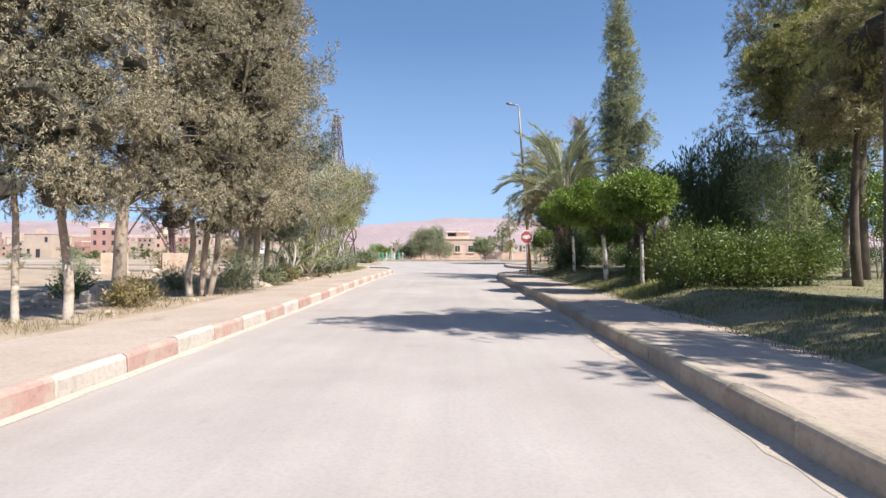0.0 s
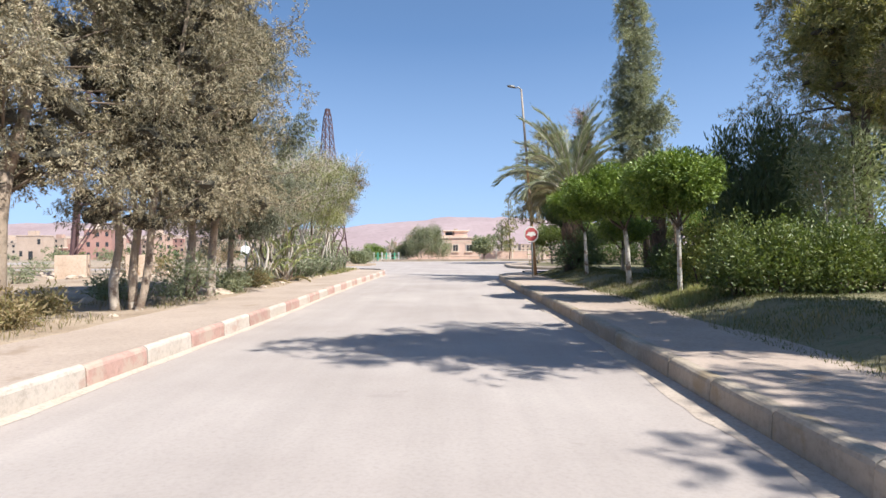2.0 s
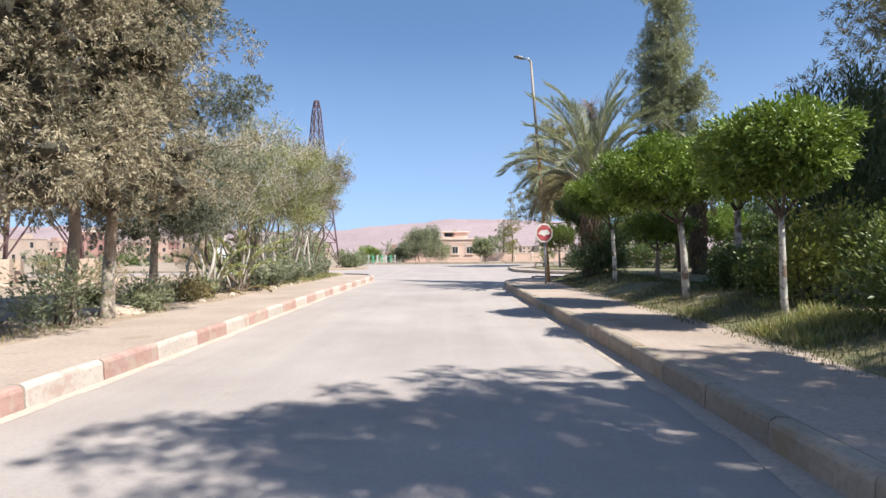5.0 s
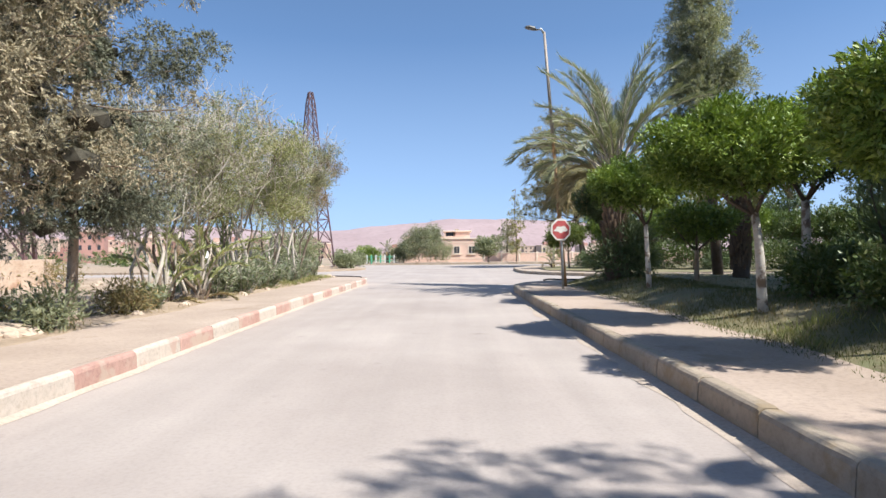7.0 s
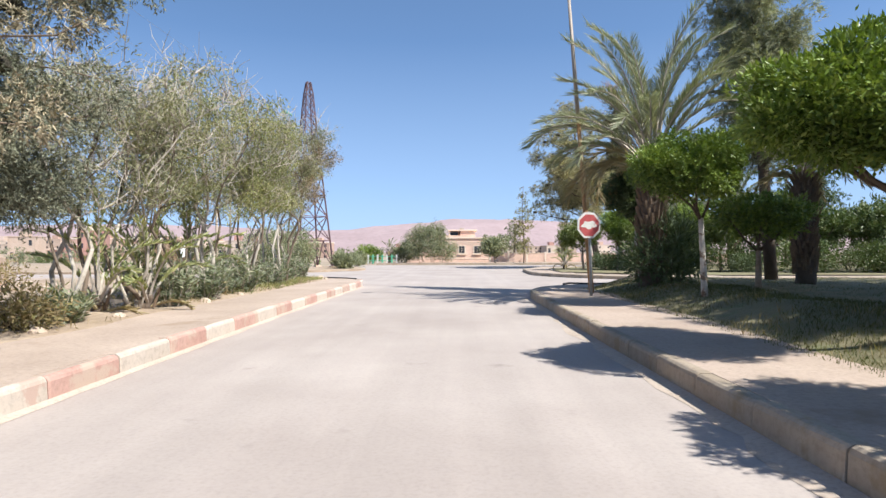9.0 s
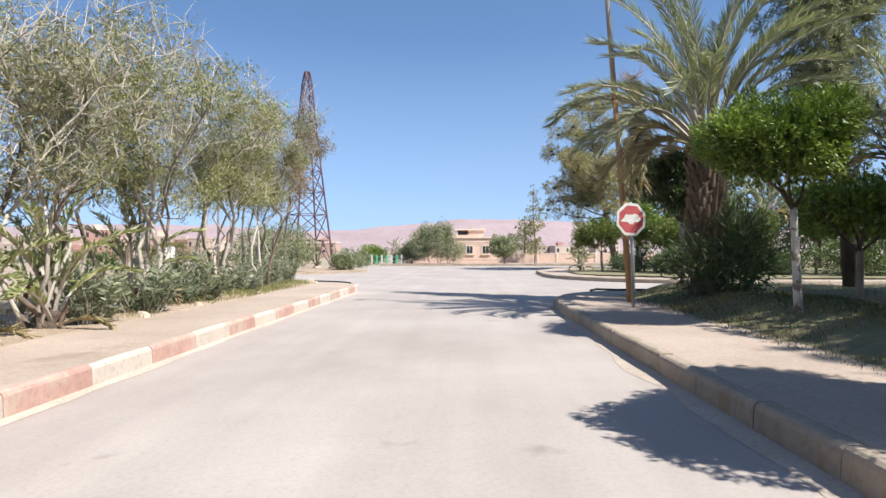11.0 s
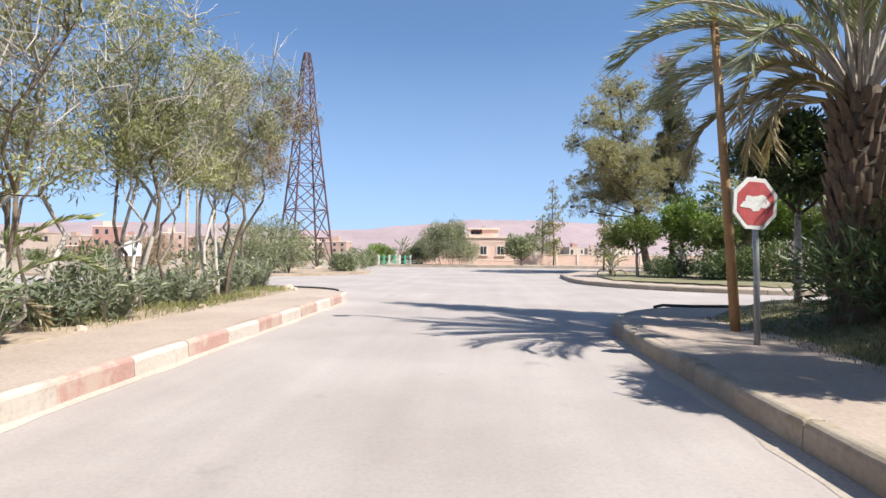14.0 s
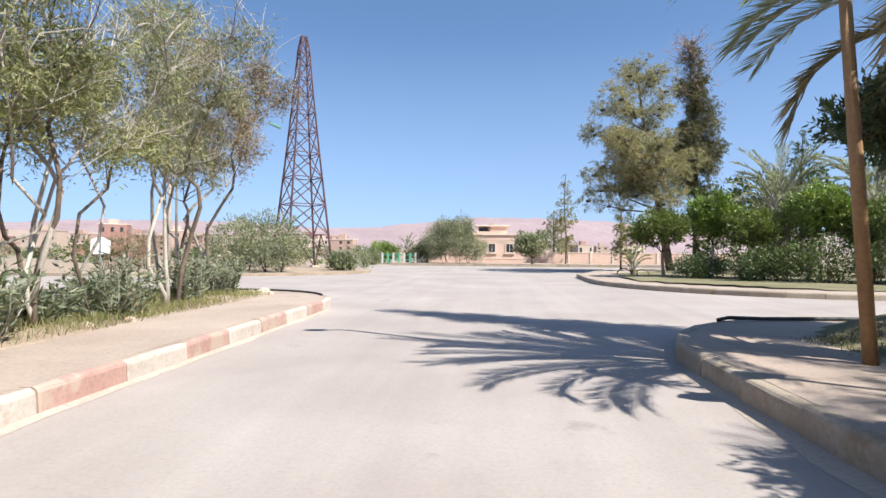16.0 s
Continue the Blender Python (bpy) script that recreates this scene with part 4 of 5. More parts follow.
conifer(at_garden(8.45, 29.2), 14.2, 1.55, 3.0, 111, M_PINEB, "tall slender casuarina with grey-green plumes", 34, 64000, 1.0, 0.17, "casuarina_tree", (0.26, 0.038), 0.3, 0.3, (-0.85, 0), 0.85, plump=1.5, sweep=0.2)
conifer(at_garden(12.8, 22.0), 13.5, 4.1, 1.8, 112, M_PINER, "broad old pine with browning needles", 17, 90000, 0.0, 0.27, "pine_tree", (0.3, 0.045), 0.0, 0.05, plump=1.1, core=0.0, sweep=0.15)
conifer(at_garden(16.5, 25.0), 14.0, 3.6, 4.0, 113, M_PINE, "broad dark pine at the back of the garden", 13, 12000, 0.0, 0.27, "pine_tree", (0.36, 0.06), 0.3, 0.15)
conifer(at_garden(10.8, 6.4), 9.2, 2.5, 3.0, 117, M_PINE, "dense pine among the garden shrubs", 13, 14000, 0.0, 0.2, "pine_tree", (0.4, 0.08), 0.1, 0.15, core=0.55)
conifer(at_garden(8.4, 8.4), 9.0, 2.7, 2.6, 115, M_PINE, "pine among the garden shrubs near the pavement", 14, 17000, 0.0, 0.18, "pine_tree", (0.38, 0.08), 0.0, 0.15, core=0.6)
conifer(at_garden(9.3, 14.2), 6.7, 1.6, 3.4, 118, M_PINER, "slim pine with browning needles behind the hedge", 9, 20000, 0.0, 0.12, "pine_tree", (0.28, 0.05), 0.0, 0.1, plump=1.1)
conifer(at_garden(9.8, 17.2), 7.4, 1.8, 3.9, 119, M_PINE, "tall dark pine behind the garden hedge", 12, 20000, 0.0, 0.17, "pine_tree", (0.34, 0.07), 0.1, 0.1, core=0.35)
conifer(at_garden(11.8, 17.8), 11.0, 2.1, 4.6, 121, M_PINE, "tall dark pine deep in the garden", 12, 20000, 0.0, 0.2, "pine_tree", (0.36, 0.075), 0.1, 0.1, core=0.3)
conifer(at_garden(8.7, 3.4), 9.5, 2.5, 4.0, 116, M_PINE, "pine at the garden edge that dapples the pavement", 11, 16000, 0.0, 0.2, "pine_tree", (0.24, 0.06), 0.4, 0.15, core=0.35)
conifer(at_garden(5.7, 7.9), 9.6, 2.2, 4.9, 114, M_PINE, "pine beside the pavement that shades the road", 11, 19000, 0.0, 0.18, "pine_tree", (0.34, 0.06), 0.8, 0.15, plump=0.7)
for i, (x, y, h, r) in enumerate([(9.6, 20.8, 1.2, 0.9), (8.2, 16.8, 0.9, 0.7)]):
    shrub("garden_bush", at_garden(x, y), [((0, 0, h * 0.5), (r, r, h * 0.5))], 120 + i, 4200, 0.1, M_HEDGE if i % 2 else M_DARKL, "leafy green garden bush in the shade", "shrub", "garden bushes")

for i, (x, y, h, r) in enumerate([(6.4, 20.2, 0.7, 0.5), (5.9, 19.6, 0.8, 0.5), (5.5, 17.3, 0.7, 0.45)]):
    shrub("garden_bush", at_garden(x, y), [((0, 0, h * 0.55), (r, r, h * 0.45)), ((0.4, 0, h * 0.75), (r * 0.5, r * 0.5, h * 0.3))], 620 + i, 3600, 0.09, M_HEDGE, "leafy green bush in the shade of clipped trees", "shrub", "low garden bushes")

ball_tree(at_garden(6.35, 25.6), (0, 0, 1.5), (1.15, 1.0, 0.6), 350, 9000, 0.06, False, None, 0.09, "light green bushy garden tree in a patch of sun")
palm(at_garden(8.2, 27.2), 2.7, 30, 2.2, 351, 0.2, "shaggy-trunked palm among the garden trees", 6, leaflets=50, skirt=1.0)
for i, (x, y, h, r) in enumerate([(18.6, 23.5, 4.6, 2.2)]):
    shrub("laurel_bush", at_garden(x, y), [((0, 0, h * 0.42), (r, r, h * 0.42)), ((0.3 * r, 0, h * 0.75), (r * 0.6, r * 0.6, h * 0.25))], 640 + i, 4500, 0.18, M_HEDGE, "tall dark bush closing the back of the garden", "shrub", "garden back bushes")

# park past the side street
PZ = KZ - 0.06
for i, (x, y, cx, z, r, rz) in enumerate([(7.7, 50.6, -0.2, 2.15, 1.5, 0.9), (9.7, 50.2, 0.1, 2.75, 1.25, 1.15), (11.2, 49.2, -0.2, 2.15, 1.35, 0.9), (12.9, 48.4, 0.2, 2.9, 1.35, 1.3), (14.7, 47.2, 0, 2.35, 1.5, 1.0), (17.2, 46.2, 0.2, 2.9, 1.6, 1.3)]):
    ball_tree((x, y, PZ), (cx, 0, z), (r, r, rz), 140 + i, 9500, 0.07, i in (1, 3), M_HEDGEL if i % 2 == 0 else M_PRIV, size=0.12, label="rounded leafy park tree with a thin trunk")
for i, (x, y) in enumerate([(19.6, 45.8), (22.0, 45.4), (24.6, 45.0), (27.2, 44.8)]):
    ball_tree((x, y, PZ), (0, 0, 2.6), (1.7, 1.6, 1.1), 740 + i, 5000, 0.07, False, M_HEDGE, size=0.15, label="rounded leafy park tree with a thin trunk")
for i, (x, y) in enumerate([(22.6, 44.0), (27.2, 43.8)]):
    shrub("hedge", (x, y, PZ), [((0, 0, 0.85), (2.4, 0.7, 0.85)), ((2.0, -0.1, 0.85), (1.4, 0.7, 0.8))], 750 + i, 6000, 0.14, M_HEDGE, "clipped low park hedge along the pavement", "hedge")
shrub("hedge", (12.6, 46.5, PZ), [((0, 0, 0.85), (2.0, 0.7, 0.85)), ((2.4, -0.4, 0.85), (1.6, 0.7, 0.8)), ((-1.6, 0.9, 0.7), (1.0, 0.7, 0.7))], 150, 9000, 0.13, M_HEDGE, "clipped low park hedge along the pavement", "hedge")
for i, (x, y) in enumerate([(8.6, 49.4), (10.2, 47.6), (15.2, 45.2), (9.6, 50.6)]):
    shrub("park_bush", (x, y, PZ), [((0, 0, 0.5), (0.8, 0.7, 0.5))], 430 + i, 2200, 0.12, M_DARKL, "low dark bush at the foot of the park trees", "shrub", "park bushes")
shrub("hedge", (17.6, 44.0, PZ), [((0, 0, 0.85), (2.4, 0.7, 0.85)), ((3.6, -0.3, 0.85), (2.0, 0.7, 0.8))], 151, 9000, 0.13, M_HEDGE, "clipped low park hedge along the pavement", "hedge")
conifer((10.8, 60.0, PZ), 12.7, 4.5, 3.0, 152, M_PINEO, "large leaning pine with tufted olive branches", 11, 58000, 1.0, 0.26, "pine_tree", (0.36, 0.055), 0.0, -0.1, (-2.2, 0), 0.9, plump=0.8, sweep=0.22, blunt=0.7, bias=0.6, core=0.3)
conifer((12.9, 62.0, PZ), 14.6, 2.3, 4.6, 153, M_PINED, "tall ragged pine with bare brown twigs", 20, 44000, 1.0, 0.24, "pine_tree", (0.34, 0.06), 0.45, 0.1, (-0.5, 0), plump=1.5, sweep=0.3, bare=70)
palm((14.6, 54.5, PZ), 3.1, 40, 3.8, 154, 0.35, "date palm in the park behind the hedge", 5, leaflets=40)
palm((17.6, 52.0, PZ), 3.3, 40, 3.8, 155, 0.35, "date palm in the park behind the hedge", 5, leaflets=40)
palm((7.0, 53.4, PZ), 0.3, 14, 1.4, 156, 0.1, "young palm tuft growing under park trees", 3, 0.2, name="palm_sapling", leaflets=22)
for i, (x, y, h) in enumerate([(18.4, 60, 8.5), (24, 58, 9), (27, 50, 9), (22, 50, 6.5)]):
    conifer((x, y, PZ), h, 2.2, 1.5, 160 + i, M_DARKL, "dark cypress behind the park trees", 11, 5000, 1.0, 0.15, "cypress_tree", (0.3, 0.1), 0.2)
for i in range(9):
    x = 13.5 + i * 3.0
    shrub("laurel_bush", (x, 59.5 + (i % 3) * 1.8, PZ), [((0, 0, 2.3), (2.0, 1.5, 2.3)), ((0.8, 0, 4.2 + (i % 3) * 0.6), (1.3, 1.2, 1.5)), ((-0.9, 0.3, 3.8), (1.0, 1.0, 1.2))], 400 + i, 2800, 0.3, M_DARKL if i % 2 else M_HEDGE, "tall dark bush along the back of the park", "shrub", "park back bushes")
shrub("laurel_bush", (22, 47, PZ), [((0, 0, 1.7), (3.0, 2.0, 1.7)), ((5, 1, 1.8), (3.0, 2.0, 1.8))], 166, 9000, 0.17, M_DARKL, "dark green thicket at the back of the park", "shrub")
conifer((7.05, 80.4, 0.0), 8.6, 1.5, 1.2, 170, M_PINE, "small thin conifer with sparse branches", 14, 6500, 1.0, 0.08, "young_conifer", (0.24, 0.06), 0.2, 0.6, full=0.9, plump=0.7)
conifer((9.2, 66.5, PZ), 4.4, 1.2, 0.8, 171, M_PINE, "small thin conifer with sparse branches", 8, 2500, 1.0, 0.07, "young_conifer", (0.3, 0.07), 0.8)

# far side of the junction
FZ = 0.08
ball_tree((3.6, 75.5, FZ), (0, 0, 1.75), (1.75, 1.6, 1.15), 180, 5000, 0.12, False, M_OLIVE, 0.2, "round grey-green olive tree on the verge", "verge trees")
shrub("pepper_tree", (-3.2, 78.6, FZ), [((0, 0, 2.4), (1.7, 1.6, 1.7)), ((-1.7, 0.2, 2.1), (1.3, 1.3, 1.6)), ((1.7, 0, 1.5), (1.1, 1.1, 1.2)), ((0.6, 0, 3.5), (1.0, 1.0, 0.9)), ((-1.2, 0, 3.4), (0.8, 0.8, 0.9))], 181, 20000, 0.19,
      M_OLIVE, "large weeping pepper tree before the house", "tree", "verge trees", 0.25, 8, -0.9, 0.2, 0.4)
shrub("pepper_tree", (-6.0, 80.6, FZ), [((0, 0, 1.3), (1.1, 1.1, 1.2)), ((-0.9, 0, 1.0), (0.8, 0.8, 0.8))], 182, 6000, 0.19, M_OLIVE, "dark rounded tree on the far verge", "tree", "verge trees", 0.3, 6)
shrub("pepper_tree", (-10.9, 82, 0), [((0, 0, 1.1), (1.3, 1.2, 1.0)), ((1.1, 0, 1.0), (0.9, 0.9, 0.8))], 183, 5000, 0.2, M_PRIV, "green rounded tree behind the fence", "tree", "verge trees", 0.3, 6)
palm((-8.0, 81.0, 0), 1.3, 20, 1.6, 184, 0.25, "small palm behind the green fence", 4, leaflets=20)
conifer((6.2, 83, FZ), 5.0, 1.5, 0.8, 185, M_PINEB, "rounded grey conifer behind the wall", 9, 4000, 0.0, 0.12, "young_conifer", (0.3, 0.09), 0.3)
rngv = np.random.default_rng(190)
for i in range(34):
    x, y = (-14 - i * 2.8 - rngv.uniform(0, 2.5), 70 + rngv.uniform(-4, 26) + (i % 3) * 22)
    hh = rngv.uniform(1.2, 2.6)
    shrub("scrub_bush", (x, y, plain_height(x, y) - 0.05), [((0, 0, hh * 0.5), (hh * 0.8, hh * 0.8, hh * 0.5)), ((hh * 0.5, 0, hh * 0.4), (hh * 0.5, hh * 0.5, hh * 0.4))], 191 + i, 420, 0.4, M_OLIVE if i % 3 else M_HEDGE, "dusty desert bush on open ground", "shrub", "scrub on the plain", 0.3, 4)
for i, (x, y, h, r) in enumerate([(-11.5, 52.5, 3.1, 2.0), (-13.8, 54.5, 2.8, 1.8), (-8.6, 56.5, 1.0, 0.7), (-10.4, 74, 1.1, 0.8)]):
    shrub("scrub_bush", (x, y, 0.04), [((0, 0, h * 0.55), (r, r, h * 0.48)), ((r * 0.5, 0, h * 0.4), (r * 0.6, r * 0.6, h * 0.4))], 220 + i, 4200, 0.2, M_OLIVE, "bushy grey-green tree on the island", "shrub", "island bushes", 0.28, 6)
shrub("scrub_bush", (-20.3, 55.0, 0.02), [((0, 0, 1.1), (1.5, 1.3, 1.1)), ((-1.1, 0, 0.9), (0.9, 0.9, 0.9)), ((1.0, 0.2, 1.3), (0.9, 0.9, 0.9))], 229, 5200, 0.16, M_WATTD, "broad grey-brown half-bare bush on the open lot", "shrub", wide=0.2, stems=9, bark=M_BARKB)
for i in range(26):
    x, y = -8 - 26 * rngv.uniform() ** 1.4, 8 + rngv.uniform(0, 62)
    if 37 < y < 45:
        continue
    hh = rngv.uniform(0.35, 1.0)
    shrub("scrub_bush", (x, y, left_height(x, y) - 0.03 if y < 37 else 0.1), [((0, 0, hh * 0.5), (hh * 0.9, hh * 0.9, hh * 0.5))], 240 + i, 520, 0.15, M_OLIVE if i % 2 else M_DRYG, "low dry scrub bush on stony ground", "shrub", "scrub on the lot", 0.25, 4)
for i, (x, y, h, m) in enumerate([(-7.4, 15.9, 0.5, M_OLIVE), (-6.0, 10.95, 0.36, M_DRYG), (-6.6, 12.6, 0.3, M_DRYG), (-7.0, 18.9, 0.35, M_DRYG), (-8.6, 13.4, 0.5, M_DARKL), (-5.9, 20.7, 0.55, M_DRYG), (-5.75, 15.9, 0.95, M_OLIVE), (-5.7, 18.3, 0.6, M_OLIVE)]):
    shrub("scrub_bush", (x, y, left_height(x, y) - 0.03), [((0, 0, h * 0.5), (h * 0.75, h * 0.75, h * 0.5))], 280 + i, 1500, 0.11, m, "dusty low bush between the juniper trunks", "shrub", "scrub under the junipers", 0.25, 5)

grass("verge_grass", (3.6, 6.2, 6.0, 30.5), 28000, 0.075, M_GRASS, "patchy green and dry grass along the garden edge", right_height, 300, 0.75)
grass("garden_turf", (5.0, 15.0, 4.0, 31.0), 22000, 0.06, M_GRASS, "thin shaded turf under the garden trees", right_height, 301, 0.9)
grass("dry_grass", (3.7, 5.2, 5.0, 27.0), 1500, 0.12, M_DRYG, "tufts of dry straw grass by the pavement", right_height, 302, 0.5)
grass("tall_weeds", (3.95, 5.0, 13.6, 17.4), 2200, 0.18, M_WEED, "tufts of tall green and straw weeds on the garden edge", right_height, 304, 0.7)
grass("verge_weeds", (-9.0, -5.3, 28.0, 36.4), 9000, 0.17, M_WEED, "low green weeds and dry stalks among the roadside bushes", left_height, 305, 0.8)
grass("roadside_weeds", (-8.5, -5.25, 5.0, 36.0), 5200, 0.13, M_DRYG, "dry weeds between stones under the trees", left_height, 303, 0.55)


# ---- things along the street ----
def kerb_mesh(name, length, material, w=0.15, h=KZ - RZ + 0.05):
    """A stone with a rounded front edge; the paint is on the face and wraps onto the worn edge, the top is dusty."""
    prof = [(0, 0), (w, 0), (w, h - 0.004), (0.062, h), (0.036, h - 0.006), (0.014, h - 0.022), (0.003, h - 0.05)]
    g = Geo()
    n = len(prof)
    cuts = [0.006, 0.03, length * 0.34, length * 0.67, length - 0.03, length - 0.006]
    for k, y in enumerate(cuts):
        end = k in (0, len(cuts) - 1)
        for i, (x, z) in enumerate(prof):
            chip = 0.006 * noise.noise(Vector((k * 1.7, i * 2.3, length))) if i > 2 else 0.0
            g.v.append((x + (0.008 if end and i > 3 else 0) + chip, y, z - (0.007 if end and i > 1 else 0) + chip + RZ - 0.05))
    m = len(cuts)
    g.f = [tuple(range(n)), tuple(range((m - 1) * n, m * n))[::-1]]
    top = [False, False]
    for k in range(m - 1):
        for i in range(n):
            j = (i + 1) % n
            g.f.append((k * n + i, (k + 1) * n + i, (k + 1) * n + j, k * n + j))
            top.append(i in (1, 2))
    me = g.mesh(name)
    me.materials.append(material)
    me.materials.append(M_PAVE if material in (M_KRED, M_KWHITE) else material)
    me.polygons.foreach_set("material_index", [int(t) for t in top])
    return me


def kerb(name, line, length, mats, first, label, flip=False, sink=0.0):
    """Kerbstones along a line of points; each its own object. mats alternate."""
    e = thing(name, (0, 0, 0), label, "kerb", kind="structure")
    rng = random.Random(5)
    pts = [Vector((x, y, 0)) for x, y in line]
    meshes = [kerb_mesh("kerbstone", length, m) for m in mats]
    seg, s, i = 0, 0.0, 0
    pos = pts[0].copy()
    k = first
    while seg < len(pts) - 1:
        left = length
        start = pos.copy()
        while left > 0 and seg < len(pts) - 1:
            d = pts[seg + 1] - pos
            if d.length > left:
                pos = pos + d.normalized() * left
                left = 0
            else:
                left -= d.length
                pos = pts[seg + 1].copy()
                seg += 1
        d = pos - start
        if d.length < 0.2:
            break
        ob = new("kerbstone", meshes[k % len(meshes)])
        ob.parent = e
        a = math.atan2(d.y, d.x) - math.pi / 2
        ob.matrix_local = Matrix.Translation(start + Vector((0, 0, rng.uniform(-0.012, 0.008) - sink))) @ Matrix.Rotation(a + rng.uniform(-0.008, 0.008), 4, "Z") @ Matrix.Diagonal((-1 if flip else 1, d.length / length, 1, 1))
        k += 1
    return e


def drift(name, x0, sgn, y0, y1, w):
    """Wind-blown sand against the foot of a kerb, with a wavering edge."""
    g = Geo()
    n = int((y1 - y0) / 0.3)
    for i in range(n + 1):
        y = y0 + (y1 - y0) * i / n
        x = x0 + bend(y)
        ww = w * (0.45 + 0.8 * abs(noise.noise(Vector((y * 0.7, w, 0)))) + 0.25 * noise.noise(Vector((y * 3.1, 1, 0))))
        g.v += [(x, y, RZ + 0.03), (x + sgn * ww * 0.5, y, RZ + 0.014), (x + sgn * ww, y, RZ + 0.003)]
    for i in range(n):
        for k in (0, 1):
            a = 3 * i + k
            g.f.append((a, a + 1, a + 4, a + 3) if sgn > 0 else (a, a + 3, a + 4, a + 1))
    return tagged(part(name, g, M_SAND, None, smooth=True), "orange sand drifted against the kerb foot", "sand", kind="structure")


drift("sand_drift_left", XL, 1, -8, 35.2, 0.13)
drift("sand_drift_right", XR, -1, -8, 29.2, 0.28)

BL = 1.15
y_start = 6.25 - BL * 14
kerb("kerb_left", along(XL, y_start, 35.4) + arc(CL, 35.4, 2.57, 0, 90, 8)[1:] + [(-40, 37.97)], BL, (M_KRED, M_KWHITE), 0, "kerb painted in faded red and white blocks", flip=True)
kerb("kerb_right", along(XR, -14, 29.3) + arc(CR, 29.3, 4.15, 180, 90, 12)[1:] + [(40, 33.45)], 1.0, (M_KRAW,), 0, "bare sandy concrete kerb with worn edges")
kerb("kerb_park", far_edge[::-1], 1.0, (M_KRAW,), 0, "bare concrete kerb round the park corner", flip=True, sink=0.055)
kerb("kerb_island", isle, 1.0, (M_KRAW,), 0, "low concrete kerb round the pylon island", flip=True, sink=0.1)
kerb("kerb_far", [(-8.5, 74), (40, 74)], 1.0, (M_KRAW,), 0, "low concrete kerb along the far verge")


def stop_sign():
    e = thing("stop_sign", (3.22, 27.4, KZ - 0.02), "worn red octagonal stop sign on a grey post", "traffic sign")
    part("post", Geo().tube([(0, 0, -0.2), (-0.02, 0, 1.0), (-0.06, 0, 2.05)], [0.036] * 3, 10), M_GALV, e, smooth=True)
    R = 0.335

    def octagon(r, y0, y1):
        g = Geo()
        pts = [(r * math.cos(math.pi / 8 + i * math.pi / 4), r * math.sin(math.pi / 8 + i * math.pi / 4)) for i in range(8)]
        g.v = [(x, y0, z) for x, z in pts] + [(x, y1, z) for x, z in pts]
        g.f = [tuple(range(8)), tuple(range(8, 16))[::-1]] + [(i, i + 8, (i + 1) % 8 + 8, (i + 1) % 8) for i in range(8)]
        return g
    place = Matrix.Translation((-0.06, -0.06, 1.72)) @ Matrix.Rotation(radians(18), 4, "Z") @ Matrix.Rotation(radians(3), 4, "Y")
    p = part("plate", octagon(R, 0, 0.02), M_SWHITE, e, "white octagonal plate with dull edge")
    p.matrix_local = place
    f = part("red_face", octagon(R * 0.84, -0.004, 0.0), M_SRED, p, "faded red face")
    # the lettering is worn past reading: pale bars run together with ragged ends
    w = Geo()
    n = 44
    edge = []
    for i in range(n):
        a = 2 * math.pi * i / n
        r = 1 + 0.1 * math.sin(2 * a + 0.5) + 0.14 * math.cos(5 * a + 1.2) + 0.3 * noise.noise(Vector((3 * math.cos(a), 3 * math.sin(a), 2)))
        edge.append((0.185 * r * math.cos(a), -0.008, 0.01 + 0.095 * r * math.sin(a)))
    w.add(edge, [tuple(range(n))])
    q = part("worn_lettering", w, M_SWHITE, p, "worn pale bars of lettering")
    return e


stop_sign()


def street_lamp(at, top, head, label, ochre=4.6):
    e = thing("street_lamp", at, label, "street lamp", "street lamps")
    a, b = Vector((0, 0, -0.2)), Vector(top)
    mid = a.lerp(b, ochre / b.z)
    part("lower_pole", Geo().tube([a, mid], [0.072, 0.054], 12), M_OCHRE, e, "ochre painted lower pole", smooth=True)
    part("upper_pole", Geo().tube([mid, b], [0.06, 0.04], 12), M_POLE, e, "weathered brown-grey upper pole", smooth=True)
    h = Vector(head)
    d = (h - b).normalized()
    k = b + (h - b) * 0.45
    part("arm", Geo().tube([b - Vector((0, 0, 0.05)), b + Vector((d.x * 0.1, d.y * 0.1, 0.08)), k], [0.035, 0.032, 0.028], 8), M_GALV, e, smooth=True)
    s = Vector((-d.y, d.x, 0))
    g = Geo()
    for f, w, t in ((0, 0.05, 0.04), (0.2, 0.12, 0.06), (0.7, 0.13, 0.055), (1, 0.08, 0.03)):
        c = k + (h - k) * f
        g.v += [tuple(c - s * w), tuple(c - s * w * 0.7 + Vector((0, 0, t))), tuple(c + s * w * 0.7 + Vector((0, 0, t))), tuple(c + s * w), tuple(c + Vector((0, 0, -t * 0.6)))]
    for i in range(3):
        for j in range(5):
            g.f.append((i * 5 + j, i * 5 + (j + 1) % 5, (i + 1) * 5 + (j + 1) % 5, (i + 1) * 5 + j))
    g.f += [(4, 3, 2, 1, 0), (15, 16, 17, 18, 19)]
    part("lamp_head", g, M_LAMPH, e, "flat dark grey lamp head", smooth=False)
    return e


street_lamp((3.53, 28.75, KZ - 0.02), (-0.6, 0.0, 7.95), (-1.2, -0.15, 8.05), "tall leaning street lamp with an ochre pole")
street_lamp((-13.0, 46.5, 0.1), (0.05, 0, 6.6), (0.9, -0.5, 6.7), "grey street lamp across the side street", 0.6)


